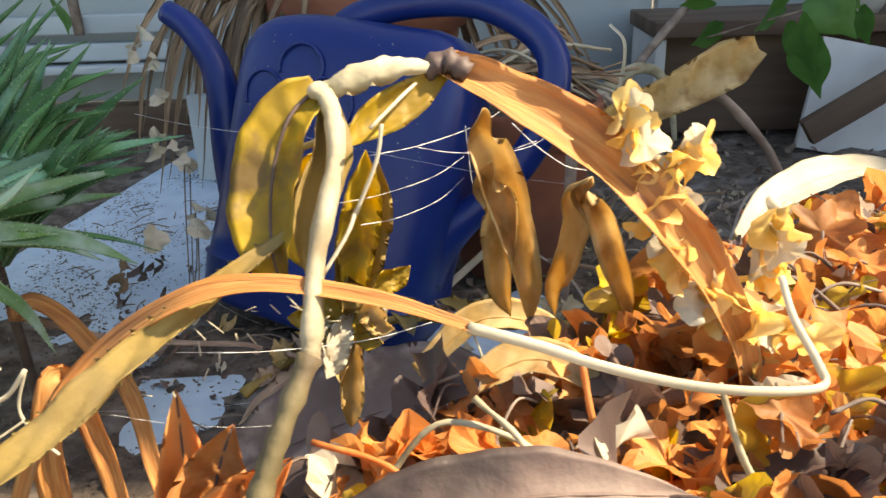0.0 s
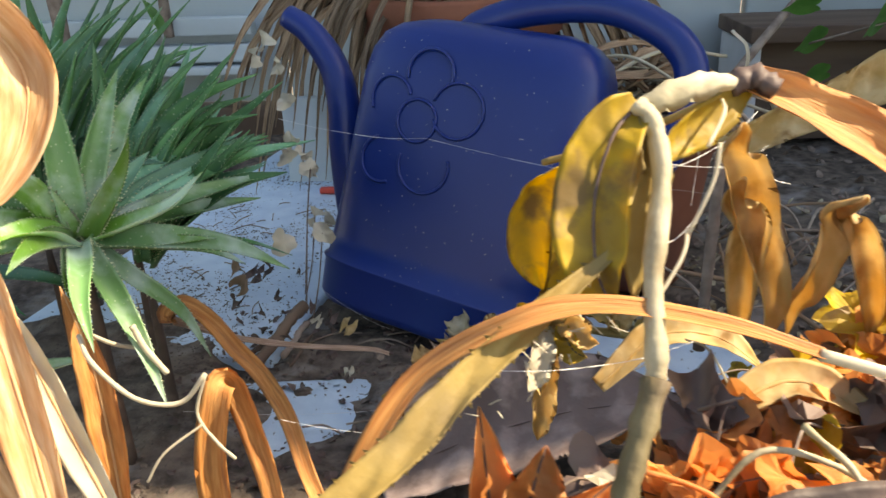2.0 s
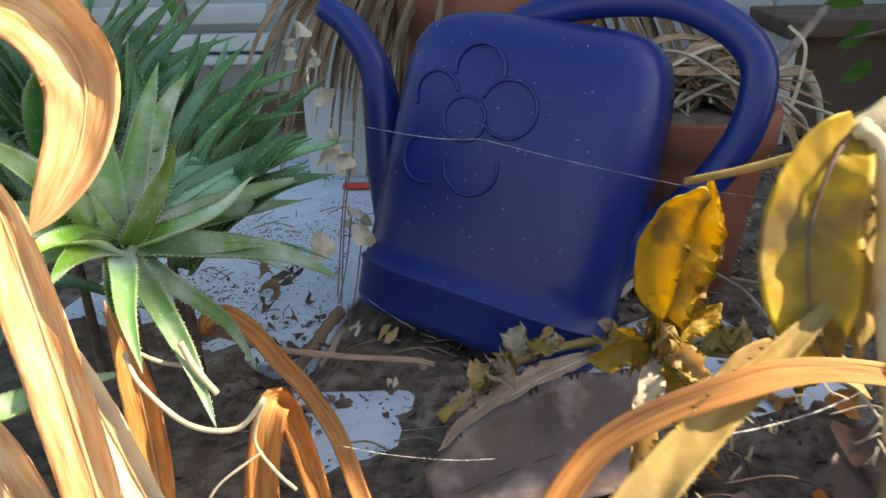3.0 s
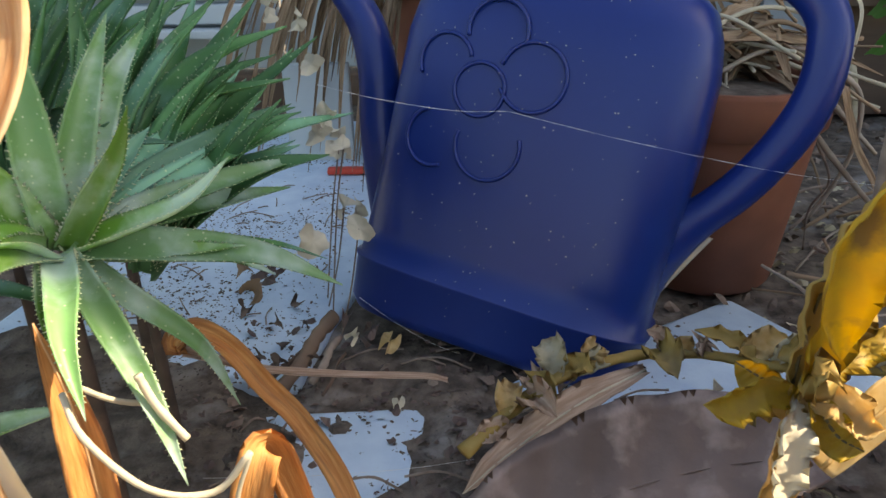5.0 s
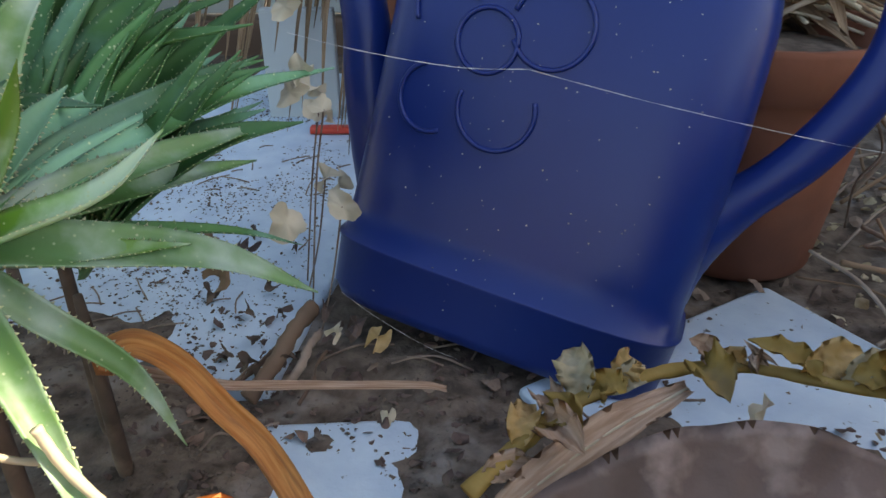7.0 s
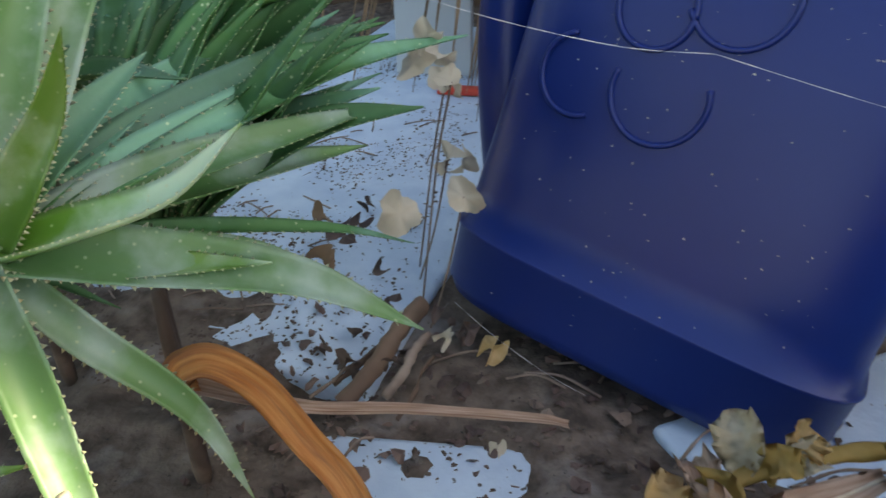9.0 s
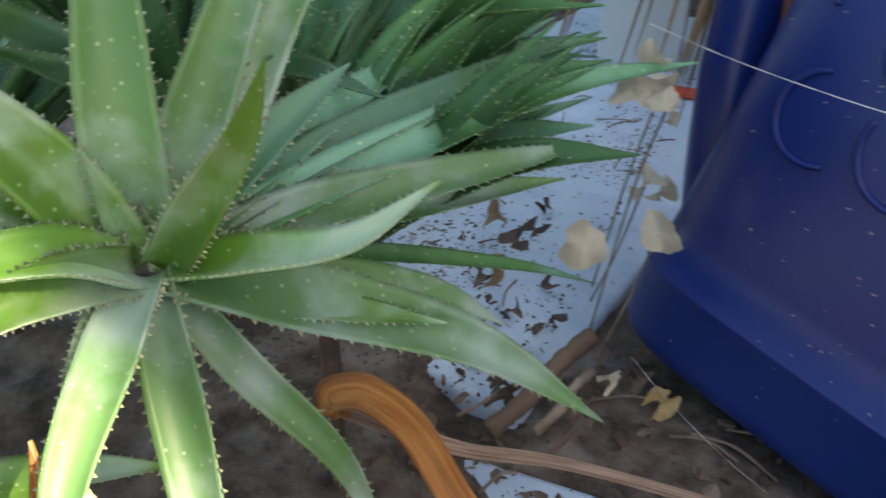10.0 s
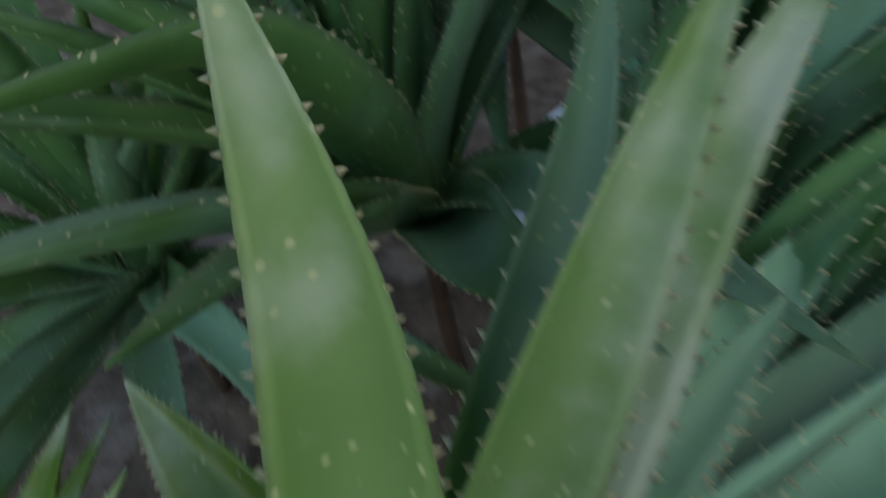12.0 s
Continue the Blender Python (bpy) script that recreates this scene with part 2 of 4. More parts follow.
def taper(w, base=0.75, peak=0.3):
    """Width of a leaf that is widest at peak and ends in a point."""
    return lambda v: w * (base + (1 - base) * min(v / peak, 1)) * (1 - max(0, (v - peak) / (1 - peak)) ** 1.7)


# ---- the place ----
TOP = 0.775   # the top of the raised bed
ground = part("ground", box(-300, 300, -300, 300, -0.2, 0), M_GROUND, kind="structure")
bed = part("garden_bed", box(-1.6, 1.5, -0.25, 1.5, 0, TOP - 0.03), M_BED, kind="structure")
back = tagged(new("wall_back"), kind="structure")
for i in range(5):
    x0 = -1.9 + i * 0.75
    part("panel", box(x0, x0 + 0.742, 1.40, 1.43, 0.82, 2.4, 0.004), M_WALL, back)
part("rail", box(-1.9, 1.85, 1.38, 1.43, 0.76, 0.815, 0.004), M_WOOD, back)
# Unseen wall, added only to keep sun off the can and aloes.
side = part("wall_side", box(1.5, 1.65, 0.517, 1.6, 0, 6.0, 0.01), M_BED, kind="structure")


def slab(name, x0, x1, y0, y1, turn, at, label):
    ob = tagged(part(name, box(x0, x1, y0, y1, -0.03, 0, 0.004), M_SLAB), label, "stone slab", "pale slabs on the garden bed")
    ob.matrix_world = pose(*at, 0, 0, turn)
    return ob


slab("stone_slab", -0.26, 0.0, 0.0, 0.62, -10, (-0.238, 0.622, TOP), "pale blue-grey slab sprinkled with dark debris beside the aloe")
slab("stone_slab", -0.21, 0.0, -0.175, 0.0, 32, (0.081, 0.733, TOP), "pale slab with fine dirt under the terracotta pot")
slab("stone_slab", -0.09, 0.10, -0.26, 0.0, 4, (-0.212, 0.598, TOP - 0.005), "pale slab half buried under dry dirt in front of the aloe")


def smooth(a, b, x):
    u = min(max((x - a) / (b - a), 0), 1)
    return u * u * (3 - 2 * u)


def mound(x, y):
    """Height of the heap of dead leaves over the bed."""
    edge = -0.095 + max(y - 0.27, 0) * 1.15
    return 0.172 * smooth(edge - 0.02, edge + 0.10, x) * smooth(0.12, 0.2, y) * (1 - smooth(0.42, 0.60, y)) * (1 - 0.3 * smooth(0.5, 0.9, x))


def soil_height(x, y):
    h = noise.noise((x * 6, y * 6, 1)) * 0.006 + noise.noise((x * 25, y * 25, 4)) * 0.006 + noise.noise((x * 70, y * 70, 9)) * 0.003
    bare = math.exp(-(((x + 0.195) / 0.045) ** 2 + ((y - 0.555) / 0.075) ** 2))

    left = 1 - smooth(-0.31, -0.27, x)
    front = 1 - smooth(0.57 + 0.10 * left, 0.63 + 0.10 * left, y)
    gap = smooth(-0.24, -0.225, x) * smooth(0.60, 0.64, y) * (1 - smooth(0.12, 0.2, x))
    return TOP - 0.010 + h + 0.013 * front * (1 - 1.2 * bare) + 0.006 * gap + mound(x, y)


def soil_bed():
    bm = bmesh.new()
    nx, ny = 320, 200
    vs = []
    for j in range(ny + 1):
        for i in range(nx + 1):
            x, y = -1.6 + 3.1 * i / nx, -0.25 + 1.65 * j / ny
            vs.append(bm.verts.new((x, y, soil_height(x, y))))
    for j in range(ny):
        for i in range(nx):
            a = j * (nx + 1) + i
            bm.faces.new((vs[a], vs[a + 1], vs[a + nx + 2], vs[a + nx + 1]))
    return part("soil", bm, M_SOIL, kind="structure")


soil_bed()

# ---- watering can ----
CX = Vector((0.9133, -0.3769, -0.1546))
CZ = Vector((0.2432, 0.2, 0.9491))
CY = CZ.cross(CX)
CAN_FOOT = Vector((-0.209, 0.680, 0.844)) + CX * 0.104 + CY * 0.055 - CZ * 0.0375


def can_pose():
    o = CAN_FOOT
    return Matrix(((CX.x, CY.x, CZ.x, o.x), (CX.y, CY.y, CZ.y, o.y), (CX.z, CY.z, CZ.z, o.z), (0, 0, 0, 1)))


def can_section(z, hw, hd, shift, bm, n=64, e=4.6):
    ring = []
    for k in range(n):
        a = 2 * math.pi * k / n
        c, s = math.cos(a), math.sin(a)
        ring.append(bm.verts.new((shift + hw * math.copysign(abs(c) ** (2 / e), c), hd * math.copysign(abs(s) ** (2 / e), s), z + .09 * c * hw * max(0, z - .12) / .14)))
    return ring


def watering_can():
    can = thing("watering_can", None, "blue plastic watering can with embossed flower, tilted back", "watering can", m=can_pose())
    bm = bmesh.new()
    prof = [(-.004, .088, .045, 0), (-.001, .099, .052, 0), (.006, .1035, .0545, 0), (.0345, .1055, .0558, 0), (.0362, .1068, .0570, 0), (.0375, .1066, .0568, 0), (.0385, .1038, .0546, 0),
            (.06, .1025, .0548, 0), (.10, .1030, .0545, .001), (.15, .1035, .0540, .001), (.20, .1025, .052, -.001), (.222, .0985, .050, -.002), (.236, .092, .046, -.002), (.245, .081, .038, -.002), (.250, .064, .028, -.003)]
    rows = [can_section(z, hw, hd, sh, bm) for z, hw, hd, sh in prof]
    for r in range(len(rows) - 1):
        for k in range(64):
            bm.faces.new((rows[r][k], rows[r][(k + 1) % 64], rows[r + 1][(k + 1) % 64], rows[r + 1][k]))
    bm.faces.new(rows[0]), bm.faces.new(rows[-1])
    part("body", bm, M_BLUE, can)
    spare = bmesh.new()
    ring = [v.co.copy() for v in can_section(0, .1062, .0562, 0, spare)]
    spare.free()
    part("base_ridge", tube([(p.x, p.y, .0368) for p in ring[31:] + ring[:2]], .0009, 100, 6, face=(0, 0, 1)), M_BLUE, can, "raised crease above the base")
    specks = bmesh.new()
    rs = random.Random(12)
    for k in range(170):
        x, z = rs.uniform(-.095, .095), rs.uniform(.01, .24)
        y = -.0552 * (1 - min(abs(x / .104), .97) ** 4) ** (1 / 4) - .0004
        r = rs.uniform(.0002, .0006)
        q = [specks.verts.new((x + r * rs.uniform(.5, 1.6) * c, y - .0003 * (i == 0), z + r * rs.uniform(.5, 1.4) * d)) for i, (c, d) in enumerate(((1, 0), (0, 1), (-1, 0), (0, -1)))]
        specks.faces.new(q)
    part("dust", specks, M_PALE, can, "pale dust specks", kind="stuff")
    part("spout", tube([(-.092, .01, .045), (-.108, .004, .085), (-.122, 0, .125), (-.131, -.004, .160), (-.148, -.006, .192), (-.176, -.008, .216), (-.202, -.010, .226)], lambda v: .019 - .0085 * v, 34, 18), M_BLUE, can)
    part("handle", tube([(.076, -.006, .086), (.106, -.006, .112), (.136, -.006, .152), (.155, -.006, .200), (.1545, -.006, .240), (.142, -.006, .262), (.115, -.006, .276), (.075, -.006, .282), (.02, -.006, .270), (-.02, -.006, .250), (-.03, -.006, .235)], lambda v: .0128 + .030 * max(0, 1 - v * 7) ** 1.8, 76, 18, .85), M_BLUE, can)
    for cx, cz, r, a0, a1 in ((-.036, .1665, .0168, 0, 360), (-.033, .2040, .0195, -15, 200), (-.063, .1790, .0180, 20, 215), (-.004, .1810, .0215, -150, 170), (-.060, .1300, .0185, 110, 300), (-.022, .1330, .0215, 165, 385)):
        pts = []
        for k in range(15):
            a = radians(a0 + (a1 - a0) * k / 14)
            x, z = cx + r * math.cos(a), cz + r * math.sin(a)
            hw = .1035
            pts.append((x, -.0545 * (1 - min(abs(x / hw), .97) ** 4.6) ** (1 / 4.6) + .0018 * max(0, z - .15) / .05 - .0002, z))
        part("flower_ring", tube(pts, .0014, 40, 6, face=(0, 1, 0)), M_BLUE, can, "raised ring of the embossed flower")
    return can


watering_can()


# ---- terracotta pots ----
def pot(at, r, h, label, tilt=(0, 0, 0)):
    t = thing("plant_pot", None, label, "plant pot", "terracotta pots", m=pose(*at, *tilt))
    part("pot_body", lathe([(r * .66, 0), (r * .70, .004), (r * .93, h * .8), (r * .93, h * .97), (r * .85, h * .97), (r * .8, h * .86), (0.001, h * .86)]), M_TERRA, t)
    part("pot_rim", lathe([(r * .94, h * .8), (r, h * .805), (r * 1.02, h * .98), (r * 1.0, h), (r * .93, h), (r * .935, h * .8)]), M_TERRA, t)
    part("potting_soil", lathe([(r * .84, h * .87), (r * .8, h * .9), (r * .5, h * .92), (.001, h * .93)], 24), M_SOIL, t)
    return t


pot((0.073, 0.788, TOP), 0.078, 0.165, "reddish terracotta pot full of dry straw behind the watering can")
pot((-0.095, 1.114, TOP), 0.13, 0.24, "large terracotta pot with drooping dry leaves")


def place(name, bm, material, label, category, group="", smooth_faces=True):
    """One mesh as a thing of its own, with its origin at its lowest corner."""
    low = min(bm.verts, key=lambda v: v.co.z).co.copy()
    bmesh.ops.translate(bm, verts=bm.verts, vec=-low)
    ob = part(name, bm, material, smooth=smooth_faces)
    ob.location = low
    return tagged(ob, label, category, group)


def midrib(ob, pts, r, material):
    """The rib along a leaf, a part of it."""
    bm = tube(pts, lambda v: r * (1 - .6 * v), 30, 6)
    bmesh.ops.translate(bm, verts=bm.verts, vec=-ob.location)
    part("midrib", bm, material, ob)


# ---- aloes ----
def aloe(at, tips, width, label, seed, material, teeth=24, tooth=0.002, thick=0.004, lean=1.0):
    """tips: the end of each leaf, its width, how far it arches, and the way its upper side faces if not upwards."""
    rnd = random.Random(seed)
    t = thing("aloe_plant", at, label, "succulent plant", "aloes")
    o = Vector(at)
    for tip in tips:
        d = Vector(tip[:3]) - o
        f, bend = tip[3], tip[4]
        L = d.length
        side = d.cross(Vector((0, 0, 1)))
        if side.length < 0.15 * L:
            side = Vector((d.x + 0.3, -d.y, 0)).cross(Vector((0, 0, 1)))
        nrm = side.normalized().cross(d.normalized())
        up = (nrm + Vector((0, -.7, .35)) * lean).normalized()
        if len(tip) > 5:
            up = Vector(tip[5])
        start = Vector((d.x, d.y, 0)).normalized() * 0.004
        j = Vector((rnd.uniform(-.03, .03), rnd.uniform(-.03, .03), rnd.uniform(-.02, .02))) * L
        w = width * f
        bm = strap([start, d * .33 + nrm * L * bend, d * .68 + nrm * L * bend * 1.05 + j, d], taper(w, .85, .3), 22, tuple(up), .30, lambda v: thick * f * (1 - .8 * v), 0.0, rnd.random(), teeth, tooth, 8)
        part("leaf", bm, tip[6] if len(tip) > 6 else material, t).data.materials.append(M_TOOTH)
    # Added support, thin and coloured dark to sink into the shaded gap.
    bmesh_stem = lathe([(.003, TOP - at[2]), (.004, TOP - at[2] + .01), (.003, -.03), (.002, -.012)], 12)
    part("stem", bmesh_stem, M_DARKLEAF, t)
    return t


def fan(at, seed, count, length, az0, az1, el0, el1, w0=.75, w1=1.1):
    rnd = random.Random(seed)
    out = []
    for k in range(count):
        a = radians(az0 + (az1 - az0) * ((k * 0.618034) % 1) + rnd.uniform(-6, 6))
        e = radians(el0 + (el1 - el0) * ((k * 0.7548777) % 1) + rnd.uniform(-4, 4))
        L = length * rnd.uniform(.75, 1.1)
        out.append((at[0] + L * math.cos(a) * math.cos(e), at[1] + L * math.sin(a) * math.cos(e), at[2] + L * math.sin(e), rnd.uniform(w0, w1), rnd.uniform(-.02, .12)))
    return out


A1 = (-.294, .482, .939)
# the end of each leaf, its width, its arch, the way it faces, its skin
ROSETTE = [
    (-0.310, 0.417, 0.959, 0.0150, 0.1, (0.3, -0.3, 0.9), 0),
    (-0.342, 0.431, 0.945, 0.0110, 0.05, (0.3, -0.3, 0.9), 0),
    (-0.342, 0.451, 1.012, 0.0185, 0.04, (0.6, -0.5, 0.6), 0),
    (-0.364, 0.495, 0.959, 0.0190, 0.05, (0.6, -0.5, 0.6), 0),
    (-0.311, 0.505, 1.041, 0.0185, 0.02, (0.6, -0.6, 0.5), 1),
    (-0.286, 0.554, 1.024, 0.0165, 0.02, (0.6, -0.6, 0.5), 1),
    (-0.280, 0.580, 1.014, 0.0175, 0.02, (0.6, -0.6, 0.5), 1),
    (-0.318, 0.586, 0.998, 0.0150, 0.02, (0.6, -0.6, 0.5), 2),
    (-0.257, 0.492, 0.997, 0.0125, -0.05, (0.55, -0.4, 0.6), 0),
    (-0.222, 0.500, 0.973, 0.0130, -0.07, (0.3, -0.2, 0.9), 0),
    (-0.211, 0.589, 0.943, 0.0150, 0.02, (0.1, -0.6, 0.8), 1),
    (-0.222, 0.600, 0.922, 0.0165, 0.02, (0.1, -0.6, 0.8), 1),
    (-0.182, 0.514, 0.905, 0.0180, 0.05, (0.1, -0.5, 0.85), 1),
    (-0.224, 0.555, 0.890, 0.0150, 0.03, (0.1, -0.5, 0.85), 1),
    (-0.227, 0.480, 0.862, 0.0110, 0.05, (0.4, -0.6, 0.6), 1),
    (-0.235, 0.430, 0.860, 0.0135, 0.08, (0.4, -0.6, 0.6), 1),
    (-0.257, 0.410, 0.907, 0.0135, 0.1, (0.4, -0.6, 0.6), 1),
    (-0.275, 0.431, 0.917, 0.0150, 0.08, (0.4, -0.5, 0.7), 0),
    (-0.299, 0.420, 0.946, 0.0150, 0.08, (0.4, -0.5, 0.7), 0),
    (-0.346, 0.442, 0.967, 0.0170, 0.05, (0.4, -0.5, 0.7), 0),
    (-0.287, 0.489, 0.951, 0.0060, 0.0, (0.5, -0.4, 0.6), 0),
    (-0.299, 0.487, 0.958, 0.0070, 0.0, (0.5, -0.4, 0.6), 0),
    (-0.193, 0.662, 0.947, 0.0160, 0.03, (0.1, -0.6, 0.8), 2),
    (-0.265, 0.599, 0.963, 0.0150, 0.03, (0.3, -0.6, 0.7), 2),
    (-0.234, 0.643, 0.958, 0.0140, 0.03, (0.2, -0.6, 0.7), 2),
    (-0.274, 0.550, 0.972, 0.0150, 0.02, (0.3, -0.6, 0.6), 2),
    (-0.209, 0.617, 0.869, 0.0070, 0.04, (0.1, -0.5, 0.85), 2),
    (-0.222, 0.505, 0.930, 0.0130, -0.04, (0.2, -0.3, 0.9), 0),
]
aloe(A1, [(x, y, z, w / .0185, bend, face, (M_ALOE, M_GLAUCOUS, M_ALOE2)[skin]) for x, y, z, w, bend, face, skin in ROSETTE], .0185, "bright green toothed aloe rosette beside the pale slab", 3, M_ALOE, 30, .0014, .0045, .35)
A2 = (-.292, .550, .893)
aloe(A2, fan(A2, 5, 26, .112, 16, 80, 26, 64), .0195, "dense dark green aloe with overlapping toothed leaves", 5, M_ALOE2, 34, .0011, .003)
A3 = (-.312, .580, .915)
aloe(A3, fan(A3, 8, 32, .135, 6, 120, 16, 72), .0205, "tall blue-green aloe crowded behind the bright rosette", 8, M_ALOE2, 30, .0011, .003)
A4 = (-.39, .60, .90)
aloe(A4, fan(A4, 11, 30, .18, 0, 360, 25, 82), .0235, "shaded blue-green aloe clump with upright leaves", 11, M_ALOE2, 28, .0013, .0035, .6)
A5 = (-.43, .72, .90)
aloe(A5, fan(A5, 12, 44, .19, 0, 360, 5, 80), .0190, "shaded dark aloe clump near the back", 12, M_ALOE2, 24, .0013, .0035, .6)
A6 = (-.38, .42, .86)
aloe(A6, fan(A6, 13, 22, .10, 40, 320, 0, 60), .0180, "low green aloe offset under the bright rosette", 13, M_ALOE, 26, .0014, .004, .5)
A8 = (-.50, .56, .86)
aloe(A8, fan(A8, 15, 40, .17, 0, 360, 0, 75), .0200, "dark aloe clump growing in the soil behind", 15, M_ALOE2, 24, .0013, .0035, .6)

# ---- withered plant in front ----
def leaf_w(w, peak=.45, base=.25):
    return lambda v: w * (base + (1 - base) * math.sin(min(v / peak, 1) * math.pi / 2)) * (1 - max(0, (v - peak) / (1 - peak)) ** 2.2)


FACE = (0.1, -1.0, 0.15)
dry = thing("withered_plant", (-0.0306, 0.2097, 0.9199), "withered arching plant stem with grey and yellow dry leaves", "dead plant")


def on_dry(name, bm, material, label=""):
    bmesh.ops.translate(bm, verts=bm.verts, vec=-dry.matrix_world.translation)
    part(name, bm, material, dry, label)


# Sunlit and shaded stretches of the stem differ by material colour.
on_dry("stem", tube([(-0.0183, 0.2323, 1.004), (-0.0178, 0.2363, 1.0099), (-0.0171, 0.2489, 1.0243), (-0.0133, 0.2653, 1.0427), (-0.0149, 0.273, 1.0545), (-0.0186, 0.2756, 1.0582)], lambda v: .0023 + .0003 * (1 - v), 34, 10, 1.6, wobble=.14, seed=4), M_GREYLEAF, "pale upper stem, lightened as if sunlit")
on_dry("stem", tube([(-0.0406, 0.1992, 0.83), (-0.0378, 0.2018, 0.9202), (-0.031, 0.2093, 0.97), (-0.0262, 0.2176, 0.9876), (-0.0183, 0.2325, 1.0049)], lambda v: .0028, 30, 10, 1.6, wobble=.16, seed=5), M_SHADESTEM, "olive lower stem, darkened as if shaded")
on_dry("flat_stem", strap([(-0.0186, 0.2765, 1.0573), (-0.0089, 0.2789, 1.0622), (0.0027, 0.2847, 1.0634), (0.0143, 0.2948, 1.0593)], leaf_w(.009, .4, .6), 22, (0, -.6, .8), -.5, .002, .10, 3), M_GREYLEAF, "grey withered leaf")
on_dry("hanging_leaf", strap([(-0.0176, 0.2766, 1.0582), (-0.0245, 0.2709, 1.0519), (-0.0289, 0.2652, 1.0383), (-0.0291, 0.2563, 1.0233), (-0.0256, 0.2491, 1.0137)], leaf_w(.0195, .55, .35), 56, (-.3, -.9, .2), .30, .0007, .035, 7, across=12), M_YELLOW, "bright yellow hanging leaf")
on_dry("midrib", tube([(-0.0181, 0.2758, 1.0582), (-0.0249, 0.2694, 1.0519), (-0.0294, 0.2637, 1.0384), (-0.0296, 0.2548, 1.0233), (-0.0261, 0.2477, 1.0147)], lambda v: .0006 - .0003 * v, 30, 6), M_BROWN, "dark thin leaf rib")
on_dry("hanging_leaf", strap([(-0.0176, 0.2766, 1.0582), (-0.017, 0.2717, 1.0444), (-0.022, 0.2598, 1.0293), (-0.0205, 0.2511, 1.0154)], leaf_w(.012, .5, .3), 40, (.6, -.8, .1), .45, .0007, .05, 8), M_OLIVE, "olive withered leaf")
on_dry("hanging_leaf", strap([(-0.0318, 0.3336, 1.0237), (-0.0394, 0.3428, 1.0124), (-0.0434, 0.3457, 0.9921), (-0.036, 0.3508, 0.9693)], leaf_w(.0175, .5, .3), 44, (.2, -.9, .1), .4, .0007, .04, 9), M_YELLOW, "yellow hanging leaf")
on_dry("leaf_stalk", tube([(0.0143, 0.2948, 1.0593), (-0.003, 0.3098, 1.0452), (-0.0222, 0.3242, 1.0331), (-0.0375, 0.3342, 1.0256)], .0012, 16, 8, 1.3), M_OLIVE)
on_dry("side_leaf", strap([(0.0142, 0.2946, 1.0574), (0.0044, 0.2882, 1.0521), (-0.0053, 0.2819, 1.0477), (-0.0132, 0.2744, 1.0424)], leaf_w(.011, .5, .3), 40, FACE, .35, .0007, .06, 11), M_YELLOW, "mottled yellow curled leaf")
on_dry("arching_leaf", strap([(0.0143, 0.2948, 1.0593), (0.0282, 0.2904, 1.0526), (0.0483, 0.2841, 1.0414), (0.0685, 0.2792, 1.024), (0.0863, 0.278, 1.0016), (0.0991, 0.2743, 0.9761), (0.1035, 0.2753, 0.9414)], leaf_w(.0165, .4, .5), 44, (.2, -.75, .6), .30, .0009, .05, 13, across=10), M_OSTRAP, "broad orange arching leaf")
on_dry("stem_knot", tube([(0.0085, 0.2928, 1.0575), (0.0143, 0.294, 1.0607), (0.0209, 0.2923, 1.0573)], lambda v: .0038 * (1 - .5 * abs(v - .5)), 12, 9, 1.1, wobble=.25, seed=3), M_BROWN, "brown shrivelled knot")
for k, (a, c) in enumerate((((-0.0037, 0.262, 1.0508), (0.0065, 0.2906, 1.0557)), ((-0.0081, 0.2555, 1.0311), (-0.0009, 0.2621, 1.0517)), ((-0.0159, 0.2463, 1.0191), (-0.008, 0.2566, 1.032)))):
    on_dry("tendril", tube([a, ((a[0] + c[0]) / 2 + .002, (a[1] + c[1]) / 2, (a[2] + c[2]) / 2 + .002), c], .0005, 10, 6), M_PALE, "pale curled tendril")
for i in range(26):
    rnd = random.Random(40 + i)
    v = i / 26
    p = Vector((-.018 + .009 * v, .242 + .02 * v, 1.0 + .028 * v)) if i < 9 else Vector((-.075 + .055 * v + rnd.uniform(-.003, .003), .226 + .03 * v, .982 + .035 * v + rnd.uniform(-.004, .002)))
    on_dry("hair", tube([p, p + Vector((rnd.uniform(-.004, .004), rnd.uniform(-.003, .003), rnd.uniform(-.005, .004)))], .00018, 2, 4), M_PALE)

place("blade_leaf", strap([(-0.024, 0.2576, 1.0267), (-0.0409, 0.2459, 1.0167), (-0.0584, 0.2336, 1.0059), (-0.0721, 0.2226, 0.996), (-0.0894, 0.2112, 0.9851), (-0.1152, 0.1986, 0.9633), (-0.1446, 0.1898, 0.8815)], leaf_w(.0095, .5, .3), 50, (-.3, -.7, .6), .30, .0012, .10, 21, 34, .0012, across=8), M_OLIVE, "olive withered leaf with a frayed pale edge", "dry leaf", "long dry leaves")
place("ribbon_leaf", strap([(-0.1115, 0.224, 0.9172), (-0.0973, 0.2281, 0.9574), (-0.0862, 0.2335, 0.9829), (-0.0715, 0.2419, 1.0011), (-0.0483, 0.2401, 1.0161), (-0.0288, 0.2417, 1.019), (-0.0032, 0.2395, 1.0157), (0.0194, 0.2362, 1.0094)], lambda v: .0030 + .0034 * math.sin(math.pi * min(v * .9 + .1, 1)), 60, (0, -.5, .9), .25, .0008, .04, 23, across=6), M_OSTRAP, "long orange ribbon leaf arching over the litter", "dry leaf", "long dry leaves")
